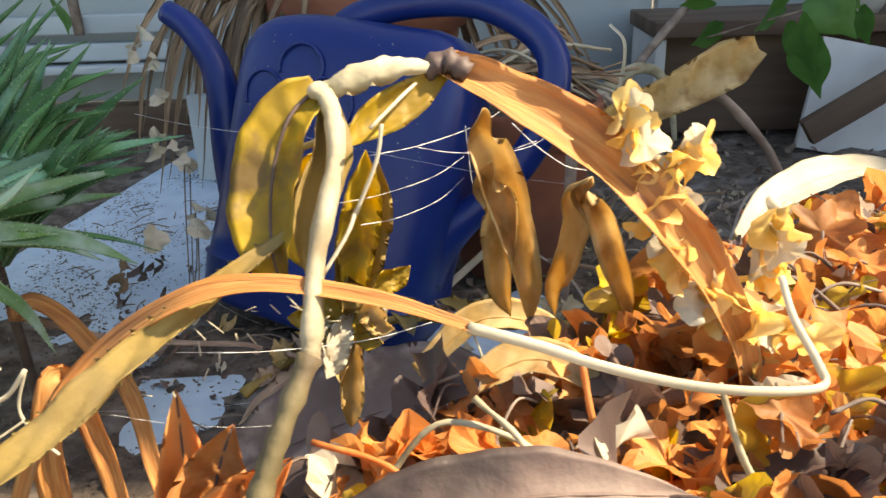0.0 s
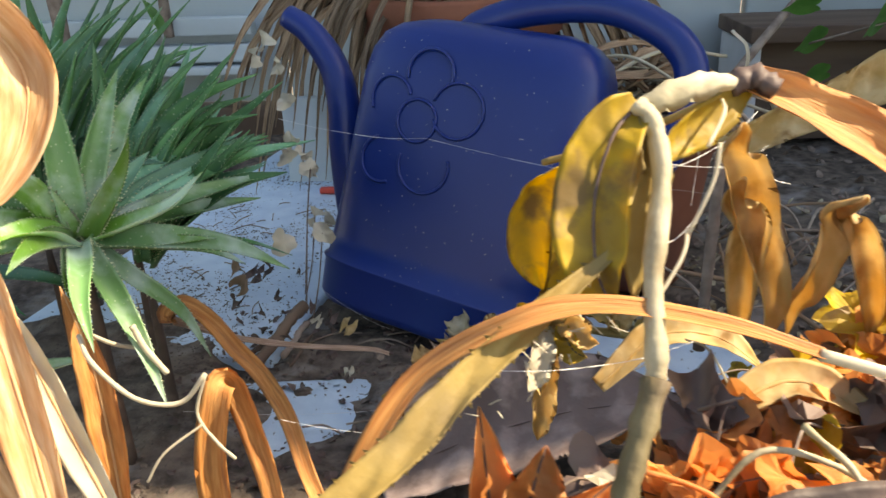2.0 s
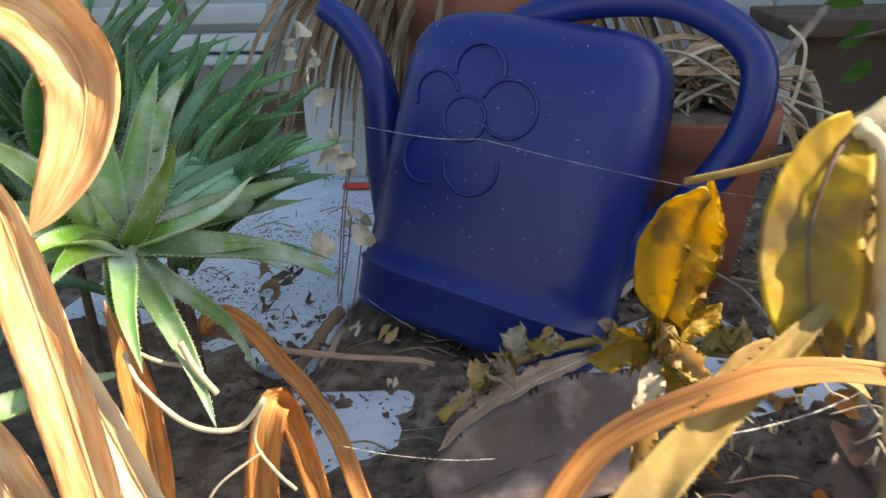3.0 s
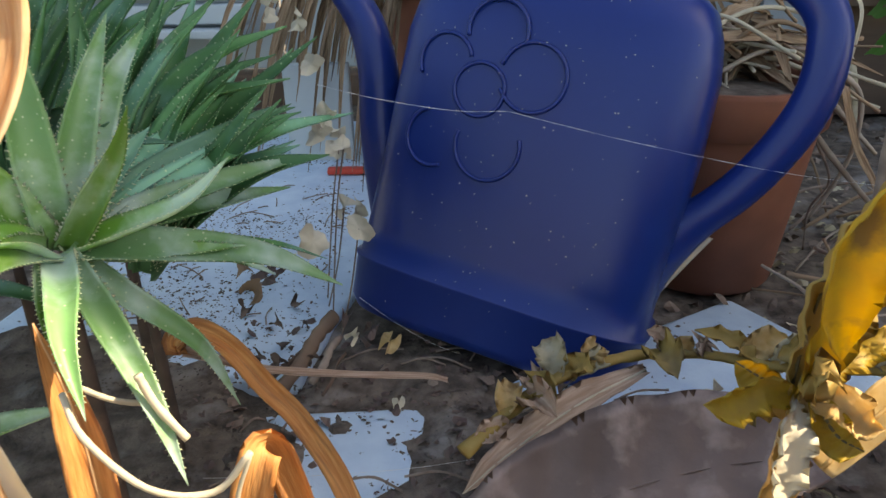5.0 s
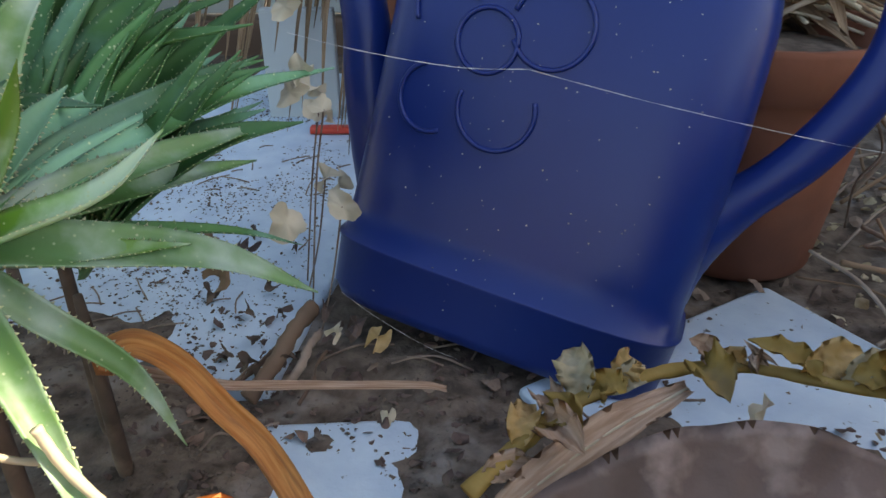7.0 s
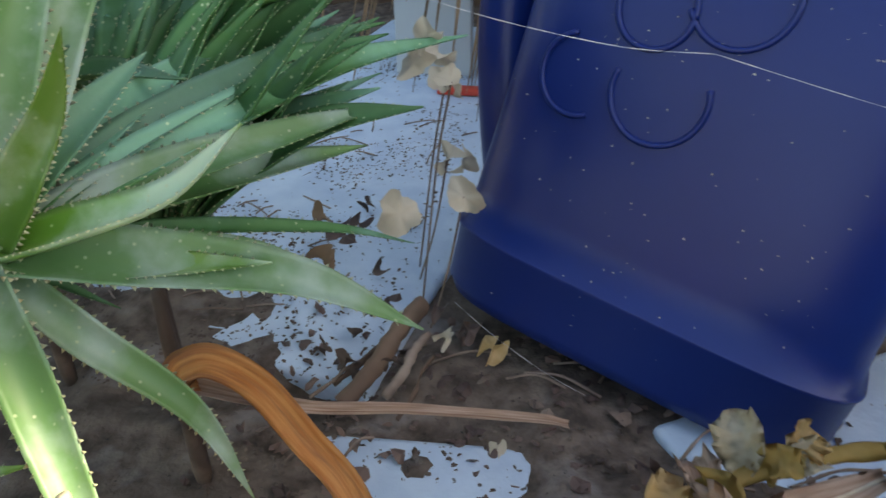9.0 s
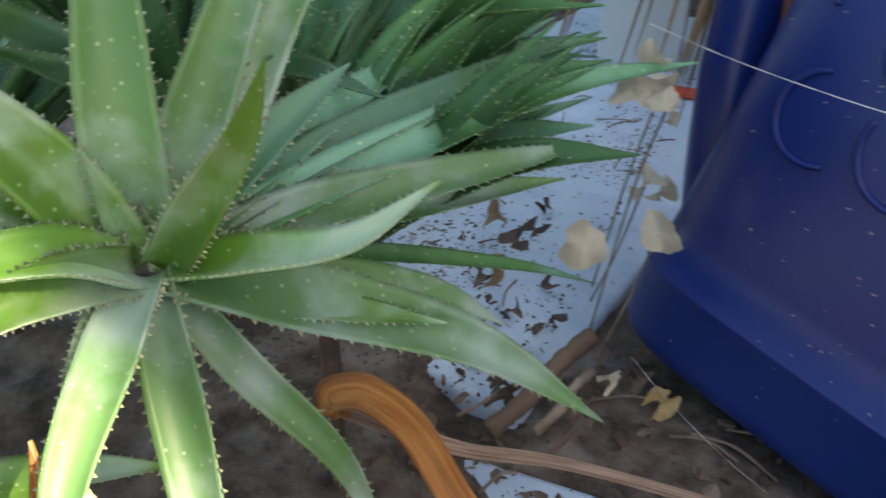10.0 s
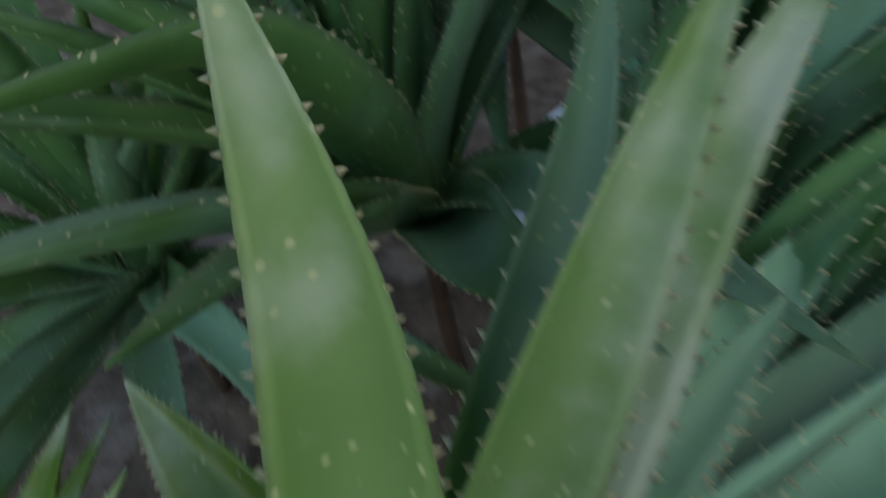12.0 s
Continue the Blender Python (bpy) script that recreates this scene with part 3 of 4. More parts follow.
place("ribbon_stalk", tube([(0.0185, 0.2363, 1.0095), (0.0355, 0.2345, 1.0049), (0.0488, 0.233, 1.0004), (0.0685, 0.2315, 0.9956), (0.0857, 0.2313, 0.9934), (0.104, 0.2385, 0.9893), (0.1049, 0.2435, 0.9926), (0.1018, 0.2537, 1.0002), (0.1009, 0.2621, 1.0079)], lambda v: .0016 - .0006 * v, 60, 8, .8), M_PALE, "thin pale stalk bent at its end", "dry stalk")

# hanging husks further back
for k, (top, mid, end, w) in enumerate((((0.0267, 0.3326, 1.0379), (0.028, 0.3399, 1.0175), (0.0393, 0.3275, 0.979), .014), ((0.0289, 0.333, 1.0194), (0.034, 0.3377, 1.0029), (0.0328, 0.3341, 0.9726), .012), ((0.0592, 0.3116, 1.0197), (0.055, 0.3264, 1.0013), (0.0493, 0.3332, 0.9726), .009), ((0.0592, 0.3116, 1.0197), (0.0661, 0.3259, 1.0012), (0.0766, 0.3298, 0.9708), .009))):
    place("hanging_husk", strap([top, ((top[0] + mid[0]) / 2 - .003, mid[1], (top[2] + mid[2]) / 2), mid, ((end[0] + mid[0]) / 2, mid[1], (end[2] + mid[2]) / 2), end, (end[0] + .003, end[1] + .004, .957)], leaf_w(w * 1.1, .45, .25), 48, (.2 - .5 * (k % 2), -1, .2), .75, .0008, .05, 30 + k), M_HUSK, "folded yellow dry husk hanging from its stalk", "dry leaf", "hanging husks")
NODE = Vector((-0.0306, 0.3781, 0.9385))
for k in range(9):
    rnd = random.Random(60 + k)
    a, e = k * 2.4, rnd.uniform(-.9, 1.1)
    d = Vector((math.cos(a) * math.cos(e), math.sin(a) * math.cos(e), math.sin(e))) * rnd.uniform(.018, .034)
    if k == 0:
        d = Vector((.012, -.005, .075))
    if k == 1:
        d = Vector((-.005, .0, -.06))
    place("dry_bract", strap([NODE, NODE + d * .4 + Vector((0, 0, .004)), NODE + d * .75, NODE + d], leaf_w(.017 if k == 0 else .011, .5, .35), 20, (.2, -1, .3), .45, .0007, .15, 70 + k), (M_YELLOW, M_HUSK, M_OLIVE, M_PALE)[k % 4], "crumpled yellow bract round a shrivelled node", "dry leaf", "bracts of the withered stem")

for k, (pts, wide, m, label) in enumerate((([(-0.0318, 0.3800, 0.9403), (-0.0295, 0.3826, 0.9556), (-0.0250, 0.3852, 0.9755), (-0.0193, 0.3840, 0.9926), (-0.0147, 0.3806, 1.0061)], 0.0224, M_OLIVE, "large olive yellow withered leaf twisting up from its node"), ([(-0.0306, 0.3786, 0.9393), (-0.0342, 0.3732, 0.9297), (-0.0358, 0.3677, 0.9222), (-0.0356, 0.3605, 0.9144)], 0.0108, M_HUSK, "crumpled yellow brown husk hanging from the node"), ([(-0.0265, 0.3773, 0.9402), (-0.0223, 0.3692, 0.9328), (-0.0165, 0.3642, 0.9310)], 0.0108, M_YELLOW, "crumpled yellow leaf below the node"), ([(-0.0311, 0.3815, 0.9392), (-0.0379, 0.3855, 0.9403), (-0.0449, 0.3904, 0.9431)], 0.0116, M_YELLOW, "short folded yellow leaf beside the node"))):
    midrib(place("twisted_leaf", strap(pts, leaf_w(wide, .5, .35), 44, (.3 - .2 * k, -1, .2), .45, .0008, .10, 770 + k, across=10), m, label, "dry leaf", "bracts of the withered stem"), pts, .0006, M_SHADESTEM)

# lying withered stem in front of the can
STEM = [(-0.1268, 0.5039, 0.8144), (-0.1029, 0.5231, 0.8249), (-0.0743, 0.542, 0.8338), (-0.0368, 0.555, 0.8377), (0.0018, 0.5624, 0.8347), (0.045, 0.536, 0.8425), (0.0903, 0.5062, 0.8601)]
place("lying_stem", tube(STEM, lambda v: .0045 * (1 - .3 * v), 50, 9, .7, face=(0, 0, 1), wobble=.14, seed=6), M_OLIVE, "withered olive stem lying in front of the can", "dead plant")
for k in range(20):
    rnd = random.Random(90 + k)
    p = spline(STEM, 40)[rnd.randrange(1, 40)]
    d = Vector((rnd.uniform(-.03, .03), rnd.uniform(-.03, .02), rnd.uniform(-.006, .014)))
    place("withered_leaf", strap([p, p + d * .4 + Vector((0, 0, .004)), p + d], leaf_w(rnd.uniform(.010, .019), .5, .35), 14, (rnd.uniform(-.4, .4), -.6, .8), .45, .0007, .2, 95 + k), (M_OLIVE, M_HUSK, M_STRAW, M_GREYLEAF)[k % 4], "small crumpled withered leaf on the lying stem", "dry leaf", "leaves of the lying stem")
LYING = [(-0.028, 0.5491, 0.8328), (-0.0656, 0.526, 0.8283), (-0.1035, 0.5026, 0.8151), (-0.1272, 0.4884, 0.8019)]
lying = place("pointed_leaf", strap(LYING, leaf_w(.018, .45, .35), 24, (-.1, -.5, .9), .30, .001, .08, 120), M_STRAW, "pale tan pointed leaf lying on dirt", "dry leaf")
midrib(lying, LYING, .0008, M_PALE)

# straps and ribbons by the aloe
STRAP = [(-0.2656, 0.5228, 0.8647), (-0.2686, 0.5173, 0.8703), (-0.2646, 0.5166, 0.8759), (-0.2557, 0.5195, 0.8767), (-0.2436, 0.5249, 0.8629), (-0.2286, 0.5234, 0.8419), (-0.2107, 0.5161, 0.8251), (-0.1855, 0.4803, 0.818), (-0.1676, 0.4491, 0.8), (-0.1496, 0.4224, 0.782)]
place("orange_strap", strap(STRAP, lambda v: .0118 * min(1, .7 + v * 2) * (1 - .25 * max(0, v - .7) / .3), 64, (.1, -.6, .8), .25, .0009, .04, 131), M_OSTRAP, "folded orange strap leaf lying towards the dirt", "dry leaf", "long dry leaves")
place("straw_leaf", strap([(-0.2666, 0.5207, 0.8638), (-0.2496, 0.5293, 0.8527), (-0.2319, 0.5426, 0.8381), (-0.199, 0.5713, 0.8155), (-0.1511, 0.5874, 0.803), (-0.1366, 0.5945, 0.795)], lambda v: .0068 * (1 - .45 * v), 50, (0, -.5, .9), .3, .0008, .06, 133), M_STRAW, "long pale brown straw leaf lying across dirt", "dry leaf", "long dry leaves")
place("folded_strap", strap([(-0.2153, 0.4255, 0.782), (-0.2152, 0.4291, 0.8265), (-0.2085, 0.4357, 0.8641), (-0.2049, 0.4448, 0.8684), (-0.1989, 0.4455, 0.8515), (-0.1897, 0.4393, 0.8182), (-0.1816, 0.4297, 0.7834)], lambda v: .019 * (1 - .35 * v), 40, (.1, -1, .2), .2, .0009, .04, 135), M_OSTRAP, "orange strap leaf folded over at its top", "dry leaf", "long dry leaves")
BIG = (((-0.315, 0.3362, 1.0574), (-0.2841, 0.374, 1.0795), (-0.2559, 0.3815, 1.0746), (-0.2405, 0.3824, 1.0532), (-0.2402, 0.3725, 1.0302), (-0.2487, 0.361, 1.0115), (-0.2577, 0.3542, 1.0003)), .027, M_LITSTRAP, "sunlit orange leaf curling over at the front")
BIG2 = (((-0.2067, 0.2794, 0.8772), (-0.2274, 0.31, 0.929), (-0.2502, 0.3376, 0.9776), (-0.2658, 0.3548, 1.0096), (-0.2816, 0.3661, 1.0284)), .020, M_LITSTRAP, "broad sunlit orange leaf leaning up at the front")
BIG3 = (((-0.1934, 0.2982, 0.8949), (-0.2212, 0.3216, 0.9287), (-0.2488, 0.3464, 0.9544), (-0.2791, 0.3678, 0.9674)), .014, M_PALE, "pale sunlit strap leaf slanting down")
BIG4 = (((-0.2657, 0.4146, 0.7981), (-0.2642, 0.4167, 0.8521), (-0.2688, 0.4241, 0.8972), (-0.2801, 0.4317, 0.9336)), .018, M_OSTRAP, "dark orange strap leaf hanging under the aloe")
BIG5 = (((-0.2301, 0.2988, 0.8215), (-0.2602, 0.3198, 0.8916), (-0.2914, 0.3323, 0.9543), (-0.3228, 0.3443, 1.0003)), .03, M_LITSTRAP, "broad sunlit orange leaf leaning up at the front")
for k, (pts, w, m, label) in enumerate((BIG, BIG2, BIG3, BIG4, BIG5)):
    midrib(place("strap_leaf", strap(pts, leaf_w(w, .4, .5), 40, (.3, -.9, .3), .3, .0009, .035, 140 + k, across=10), m, label, "dry leaf", "long dry leaves"), pts, .0009, M_LITSTRAP)
for k, (pts, r) in enumerate((([(-0.2691, 0.4199, 0.911), (-0.2558, 0.4041, 0.9044), (-0.2339, 0.3974, 0.8879), (-0.2129, 0.4012, 0.883), (-0.199, 0.4045, 0.8977)], .0013), ([(-0.199, 0.4045, 0.8977), (-0.2051, 0.4006, 0.877), (-0.1952, 0.3946, 0.8642), (-0.1856, 0.3918, 0.8558)], .0009), ([(-0.2501, 0.4391, 0.9063), (-0.2448, 0.438, 0.8928), (-0.2347, 0.4367, 0.8777)], .0018), ([(-0.2841, 0.4401, 0.9057), (-0.2624, 0.4388, 0.8951), (-0.2449, 0.4429, 0.8899)], .0012), ([(-0.2002, 0.3953, 0.8747), (-0.2187, 0.3857, 0.8637), (-0.2278, 0.3807, 0.8501)], .0007))):
    place("pale_stalk", tube(pts, r, 24, 7, wobble=.08, seed=k), M_PALE, "thin pale dry stalk below the aloe", "dry stalk", "pale stalks")

# ---- dead leaves ----
def dead_leaf(seed, r=.015, lobes=5, cup=.4, cut=.35):
    rnd = random.Random(seed)
    bm = bmesh.new()
    n, rings = 36, (0.0, .35, .7, 1.0)
    rows, ph = [], rnd.uniform(0, 6)
    ax = rnd.uniform(.55, 1.0)
    for q in rings:
        row = []
        for k in range(n if q else 1):
            a = 2 * math.pi * k / n
            rad = r * q * (1 - cut * q * (.5 + .5 * math.cos(lobes * a + ph)) + .035 * q * math.sin(11 * a + ph * 2) + rnd.uniform(-.02, .02) * q)
            z = r * (cup * q * q * math.cos(2 * a + ph) + .17 * q * q * math.sin(5 * a + ph) + rnd.uniform(-.05, .05) * q)
            row.append(bm.verts.new((rad * math.cos(a) * ax, rad * math.sin(a), z)))
        rows.append(row)
    for k in range(n):
        bm.faces.new((rows[0][0], rows[1][k], rows[1][(k + 1) % n]))
        for i in (1, 2):
            bm.faces.new((rows[i][k], rows[i + 1][k], rows[i + 1][(k + 1) % n], rows[i][(k + 1) % n]))
    return bm


LEAF_MESHES = []
for k in range(14):
    bm = dead_leaf(200 + k, .0145, (3, 5, 4, 6)[k % 4], .25 + .06 * (k % 5), .25 + .04 * (k % 6))
    me = bpy.data.meshes.new("dead_leaf")
    bm.to_mesh(me), bm.free()
    for p in me.polygons:
        p.use_smooth = True
    me.materials.append((M_ORANGE, M_ORANGE, M_ORANGE, M_YELLOW, M_ORANGE, M_BROWN, M_PALE)[k % 7])
    LEAF_MESHES.append(me)
WORDS = {M_ORANGE.name: "crumpled orange dead leaf on the leaf heap", M_YELLOW.name: "crumpled yellow dead leaf on the leaf heap", M_BROWN.name: "curled brown dead leaf on the leaf heap", M_PALE.name: "bleached pale dead leaf on the leaf heap"}
bm = tube([(0, 0, 0), (.006, .001, .003), (.013, .004, .002)], lambda v: .00055 * (1 - .4 * v), 6, 5)
STALK = bpy.data.meshes.new("leaf_stalk")
bm.to_mesh(STALK), bm.free()
STALK.materials.append(M_TWIG)
rnd = random.Random(77)
count = 0
while count < 290:
    x, y = rnd.uniform(-.04, .42), rnd.uniform(.20, .58)
    h = mound(x, y)
    if h < .05 and rnd.random() < .8:
        continue
    me = LEAF_MESHES[rnd.randrange(14)]
    ob = new("dead_leaf", me)
    z = soil_height(x, y) + rnd.uniform(.004, .024)
    ob.matrix_world = pose(x, y, z, rnd.uniform(-75, 75), rnd.uniform(-75, 75), rnd.uniform(0, 360)) @ Matrix.Scale(rnd.uniform(.6, 1.35), 4)
    tagged(ob, WORDS[me.materials[0].name], "dead leaf", "dead leaves of the heap")
    new("leaf_stalk", STALK).parent = ob
    count += 1


def litter(name, label, count, area, size, material, seed, lift=(.0, .012), keep=None, tilt=60, shape=None):
    """Many small pieces in one mesh, each a crumpled flake or a thin bit of twig."""
    rnd = random.Random(seed)
    verts, faces = [], []
    while count:
        x, y = rnd.uniform(area[0], area[1]), rnd.uniform(area[2], area[3])
        if keep and not keep(x, y, rnd):
            continue
        count -= 1
        z = max(soil_height(x, y), TOP if (x < -.24 and y > .62) else 0) + rnd.uniform(*lift)
        m = pose(x, y, z, rnd.uniform(-tilt, tilt), rnd.uniform(-tilt, tilt), rnd.uniform(0, 360))
        s = size * rnd.uniform(.4, 1.3)
        b, k = len(verts), 7
        long = shape or rnd.uniform(.4, 1)
        for i in range(k):
            a = 2 * math.pi * i / k
            q = s * rnd.uniform(.55, 1)
            verts.append(m @ Vector((q * math.cos(a), q * math.sin(a) * long, s * rnd.uniform(-.25, .25))))
        verts.append(m @ Vector((0, 0, s * rnd.uniform(.1, .4))))
        faces += [(b + i, b + (i + 1) % k, b + k) for i in range(k)]
    me = bpy.data.meshes.new(name)
    me.from_pydata(verts, [], faces)
    me.materials.append(material)
    return tagged(new(name, me), label, "leaf litter", "", "stuff")


def heap_filler(name, label, total, picks, seed, low=-.004, high=.016):
    """Whole dead leaves past those that can be told apart, joined in one mesh."""
    rnd = random.Random(seed)
    verts, faces = [], []
    while total:
        x, y = rnd.uniform(-.07, .62), rnd.uniform(.13, .62)
        if mound(x, y) < .035:
            continue
        total -= 1
        me = LEAF_MESHES[picks[rnd.randrange(len(picks))]]
        m = pose(x, y, soil_height(x, y) + rnd.uniform(low, high), rnd.uniform(-70, 70), rnd.uniform(-70, 70), rnd.uniform(0, 360)) @ Matrix.Scale(rnd.uniform(.5, 1.15), 4)
        b = len(verts)
        verts += [m @ v.co for v in me.vertices]
        faces += [tuple(b + i for i in p.vertices) for p in me.polygons]
    me2 = bpy.data.meshes.new(name)
    me2.from_pydata(verts, [], faces)
    me2.materials.append(LEAF_MESHES[picks[0]].materials[0])
    return tagged(new(name, me2), label, "leaf litter", "", "stuff")


heap_filler("leaf_heap", "crumpled orange dead leaves filling the heap", 1500, (0, 1, 2, 4, 7, 8), 41)
heap_filler("leaf_heap", "yellow dead leaves among the heap", 160, (3, 10), 42)
heap_filler("leaf_heap", "bleached pale dead leaves among the heap", 90, (6, 13), 44, .004, .020)
# Dark leaves stand in for the black shade between the heap's leaves.
heap_filler("leaf_heap", "dark dead leaves in place of the heap's shaded gaps", 240, (12, 5), 45, .0, .014)
heap_filler("leaf_heap", "brown dead leaves among the heap", 260, (5, 12), 43)
on_heap = lambda x, y, r: mound(x, y) > .03
litter("leaf_litter", "orange crumbled leaf litter of the heap", 2600, (-.05, .7, .14, .62), .009, M_ORANGE, 5, (-.004, .010), on_heap)
litter("leaf_litter", "brown crumbled leaf litter of the heap", 1600, (-.05, .7, .14, .62), .009, M_BROWN, 6, (-.004, .010), on_heap)
on_slab = lambda x, y, r: noise.noise((x * 14, y * 14, 3)) + r.uniform(-.3, .3) > .05
litter("dirt_crumbs", "dark crumbs and bits scattered on the slabs", 3600, (-.46, -.23, .60, 1.18), .0016, M_DARKLEAF, 7, (0, .001), on_slab, 20)
litter("dirt_crumbs", "fine dark specks scattered on the slabs", 900, (-.40, .16, .48, .80), .0009, M_DARK, 8, (0, .0006), None, 15)
litter("leaf_crumbs", "dull brown crumbs on the dirt under the can", 700, (-.30, .12, .45, .70), .005, M_BROWN, 9, (-.001, .003), None, 35)
litter("dirt_crumbs", "dusty soil crumbs strewn over the half buried slab", 1500, (-.31, -.10, .36, .62), .0022, M_SOIL, 14, (0, .0015), lambda x, y, r: noise.noise((x * 30, y * 30, 8)) > -.15, 30)
litter("leaf_crumbs", "grey brown flakes on the dirt by the pots", 700, (-.2, .7, .60, 1.25), .008, M_TWIG, 10, (-.001, .01), None, 50)

litter("leaf_crumbs", "pale grey flakes strewn on the dirt behind the stem", 420, (.08, .5, .55, 1.0), .007, M_GREYLEAF, 21, (-.001, .004), None, 40)
rnd = random.Random(135)
for k in range(34):
    x, y = rnd.uniform(.10, .34), rnd.uniform(.62, .92)
    a, L = rnd.uniform(0, 3.14), rnd.uniform(.05, .15)
    d = Vector((math.cos(a), math.sin(a) * .5, rnd.uniform(.0, .5))) * L
    p = Vector((x, y, TOP + .004))
    place("dry_stalk", tube([p, p + d * .5 + Vector((0, .005, .012)), p + d], rnd.uniform(.0008, .002), 14, 6, wobble=.15, seed=k), (M_STRAW2, M_TWIG, M_STRAP)[k % 3], "dry stalk strewn on the dirt by the pot", "dry stalk", "stalks by the pot")
rnd = random.Random(35)
for k in range(60):
    x, y = rnd.uniform(.0, .30), rnd.uniform(.20, .50)
    a, L = rnd.uniform(0, 6.28), rnd.uniform(.02, .06)
    d = Vector((math.cos(a), math.sin(a) * .6, rnd.uniform(-.1, .35))) * L
    p = Vector((x, y, soil_height(x, y) + .013))
    place("dry_stalk", tube([p, p + d * .5 + Vector((0, .003, .006)), p + d], rnd.uniform(.0004, .0009), 12, 5, wobble=.2, seed=k), (M_TWIG, M_GREYLEAF, M_BROWN)[k % 3], "thin dry stalk curving out of the leaf heap", "dry stalk", "stalks in the heap")

rnd = random.Random(31)
for k in range(46):
    x, y = rnd.uniform(-.40, -.24), rnd.uniform(.62, 1.02)
    a, L = rnd.uniform(0, 6.28), rnd.uniform(.008, .03)
    d = Vector((math.cos(a), math.sin(a), rnd.uniform(-.05, .3))) * L
    p = Vector((x, y, TOP + .001))
    place("twig_bit", tube([p, p + d * .5 + Vector((rnd.uniform(-.002, .002), 0, .001)), p + d], .0006, 8, 5, wobble=.2, seed=k), M_TWIG, "short dark twig on the speckled slab", "twig", "twigs on the slab")
for k in range(26):
    x, y = rnd.uniform(-.28, -.02), rnd.uniform(.50, .66)
    a, L = rnd.uniform(0, 3.14), rnd.uniform(.02, .06)
    d = Vector((math.cos(a), math.sin(a) * .6, rnd.uniform(0, .1))) * L
    p = Vector((x, y, soil_height(x, y) + .002))
    place("twig_bit", tube([p, p + d * .5 + Vector((0, .003, .003)), p + d], .0008, 10, 5, wobble=.2, seed=k), M_TWIG, "thin grey twig on the dirt under the can", "twig", "twigs on the dirt")
for k, (a, b, r) in enumerate((((-0.2446, 0.6022, 0.782), (-0.2161, 0.6635, 0.803), .0050), ((-0.2256, 0.6097, 0.783), (-0.2104, 0.6477, 0.795), .0028), ((-0.2545, 0.618, 0.78), (-0.2298, 0.647, 0.789), .0018), ((-0.2617, 0.6036, 0.783), (-0.2432, 0.6357, 0.783), .0012), ((-0.2159, 0.5963, 0.783), (-0.2067, 0.6393, 0.787), .0014))):
    a, b = Vector(a), Vector(b)
    place("flat_stick", tube([a, a.lerp(b, .35) + Vector((.002, 0, .002)), a.lerp(b, .7) + Vector((-.001, 0, .001)), b], r, 20, 7, .6, wobble=.2, seed=k), (M_WOOD, M_TWIG)[k % 2], "split weathered stick lying at the can's corner", "stick", "sticks by the can")
for k, (p, r, m) in enumerate((((-0.2061, 0.6497, 0.81), .009, M_BROWN), ((-0.2006, 0.6383, 0.801), .0085, M_PALE), ((-0.1891, 0.6439, 0.803), .009, M_BROWN), ((-0.177, 0.6428, 0.793), .012, M_HUSK), ((-0.2497, 0.6282, 0.787), .010, M_DARKLEAF), ((-0.241, 0.6211, 0.785), .008, M_DARKLEAF), ((-0.281, 0.7302, 0.8), .013, M_BROWN), ((-0.2759, 0.6766, 0.815), .013, M_STRAP), ((-0.2801, 0.7597, 0.79), .010, M_BROWN), ((-0.2657, 0.6887, 0.783), .007, M_DARKLEAF), ((-0.2566, 0.7205, 0.782), .008, M_DARKLEAF), ((-0.2938, 0.7111, 0.782), .010, M_DARKLEAF), ((-0.2553, 0.6591, 0.781), .006, M_DARKLEAF), ((-0.2864, 0.7985, 0.782), .008, M_DARKLEAF), ((-0.2508, 0.7749, 0.781), .006, M_BROWN), ((-0.2674, 0.6416, 0.783), .007, M_DARKLEAF), ((-0.3047, 0.7536, 0.795), .012, M_STRAP), ((-0.2443, 0.6882, 0.781), .005, M_DARKLEAF), ((-0.2266, 0.6292, 0.79), .008, M_DARKLEAF), ((-0.1015, 0.5805, 0.789), .009, M_BROWN), ((-0.064, 0.5994, 0.789), .008, M_DARKLEAF), ((-0.1668, 0.5825, 0.787), .006, M_PALE))):
    bm = dead_leaf(700 + k, r * .75, 3 + k % 2, .9, .45)
    bmesh.ops.transform(bm, matrix=pose(*p, rnd.uniform(-50, 50), rnd.uniform(-50, 50), rnd.uniform(0, 360)), verts=bm.verts)
    word = "papery pale dead leaf fallen at the can's corner" if m in (M_PALE, M_HUSK) else "shrivelled dark dead leaf on slab and dirt"
    place("shrivelled_leaf", bm, m, word, "dead leaf", "shrivelled leaves by the can")
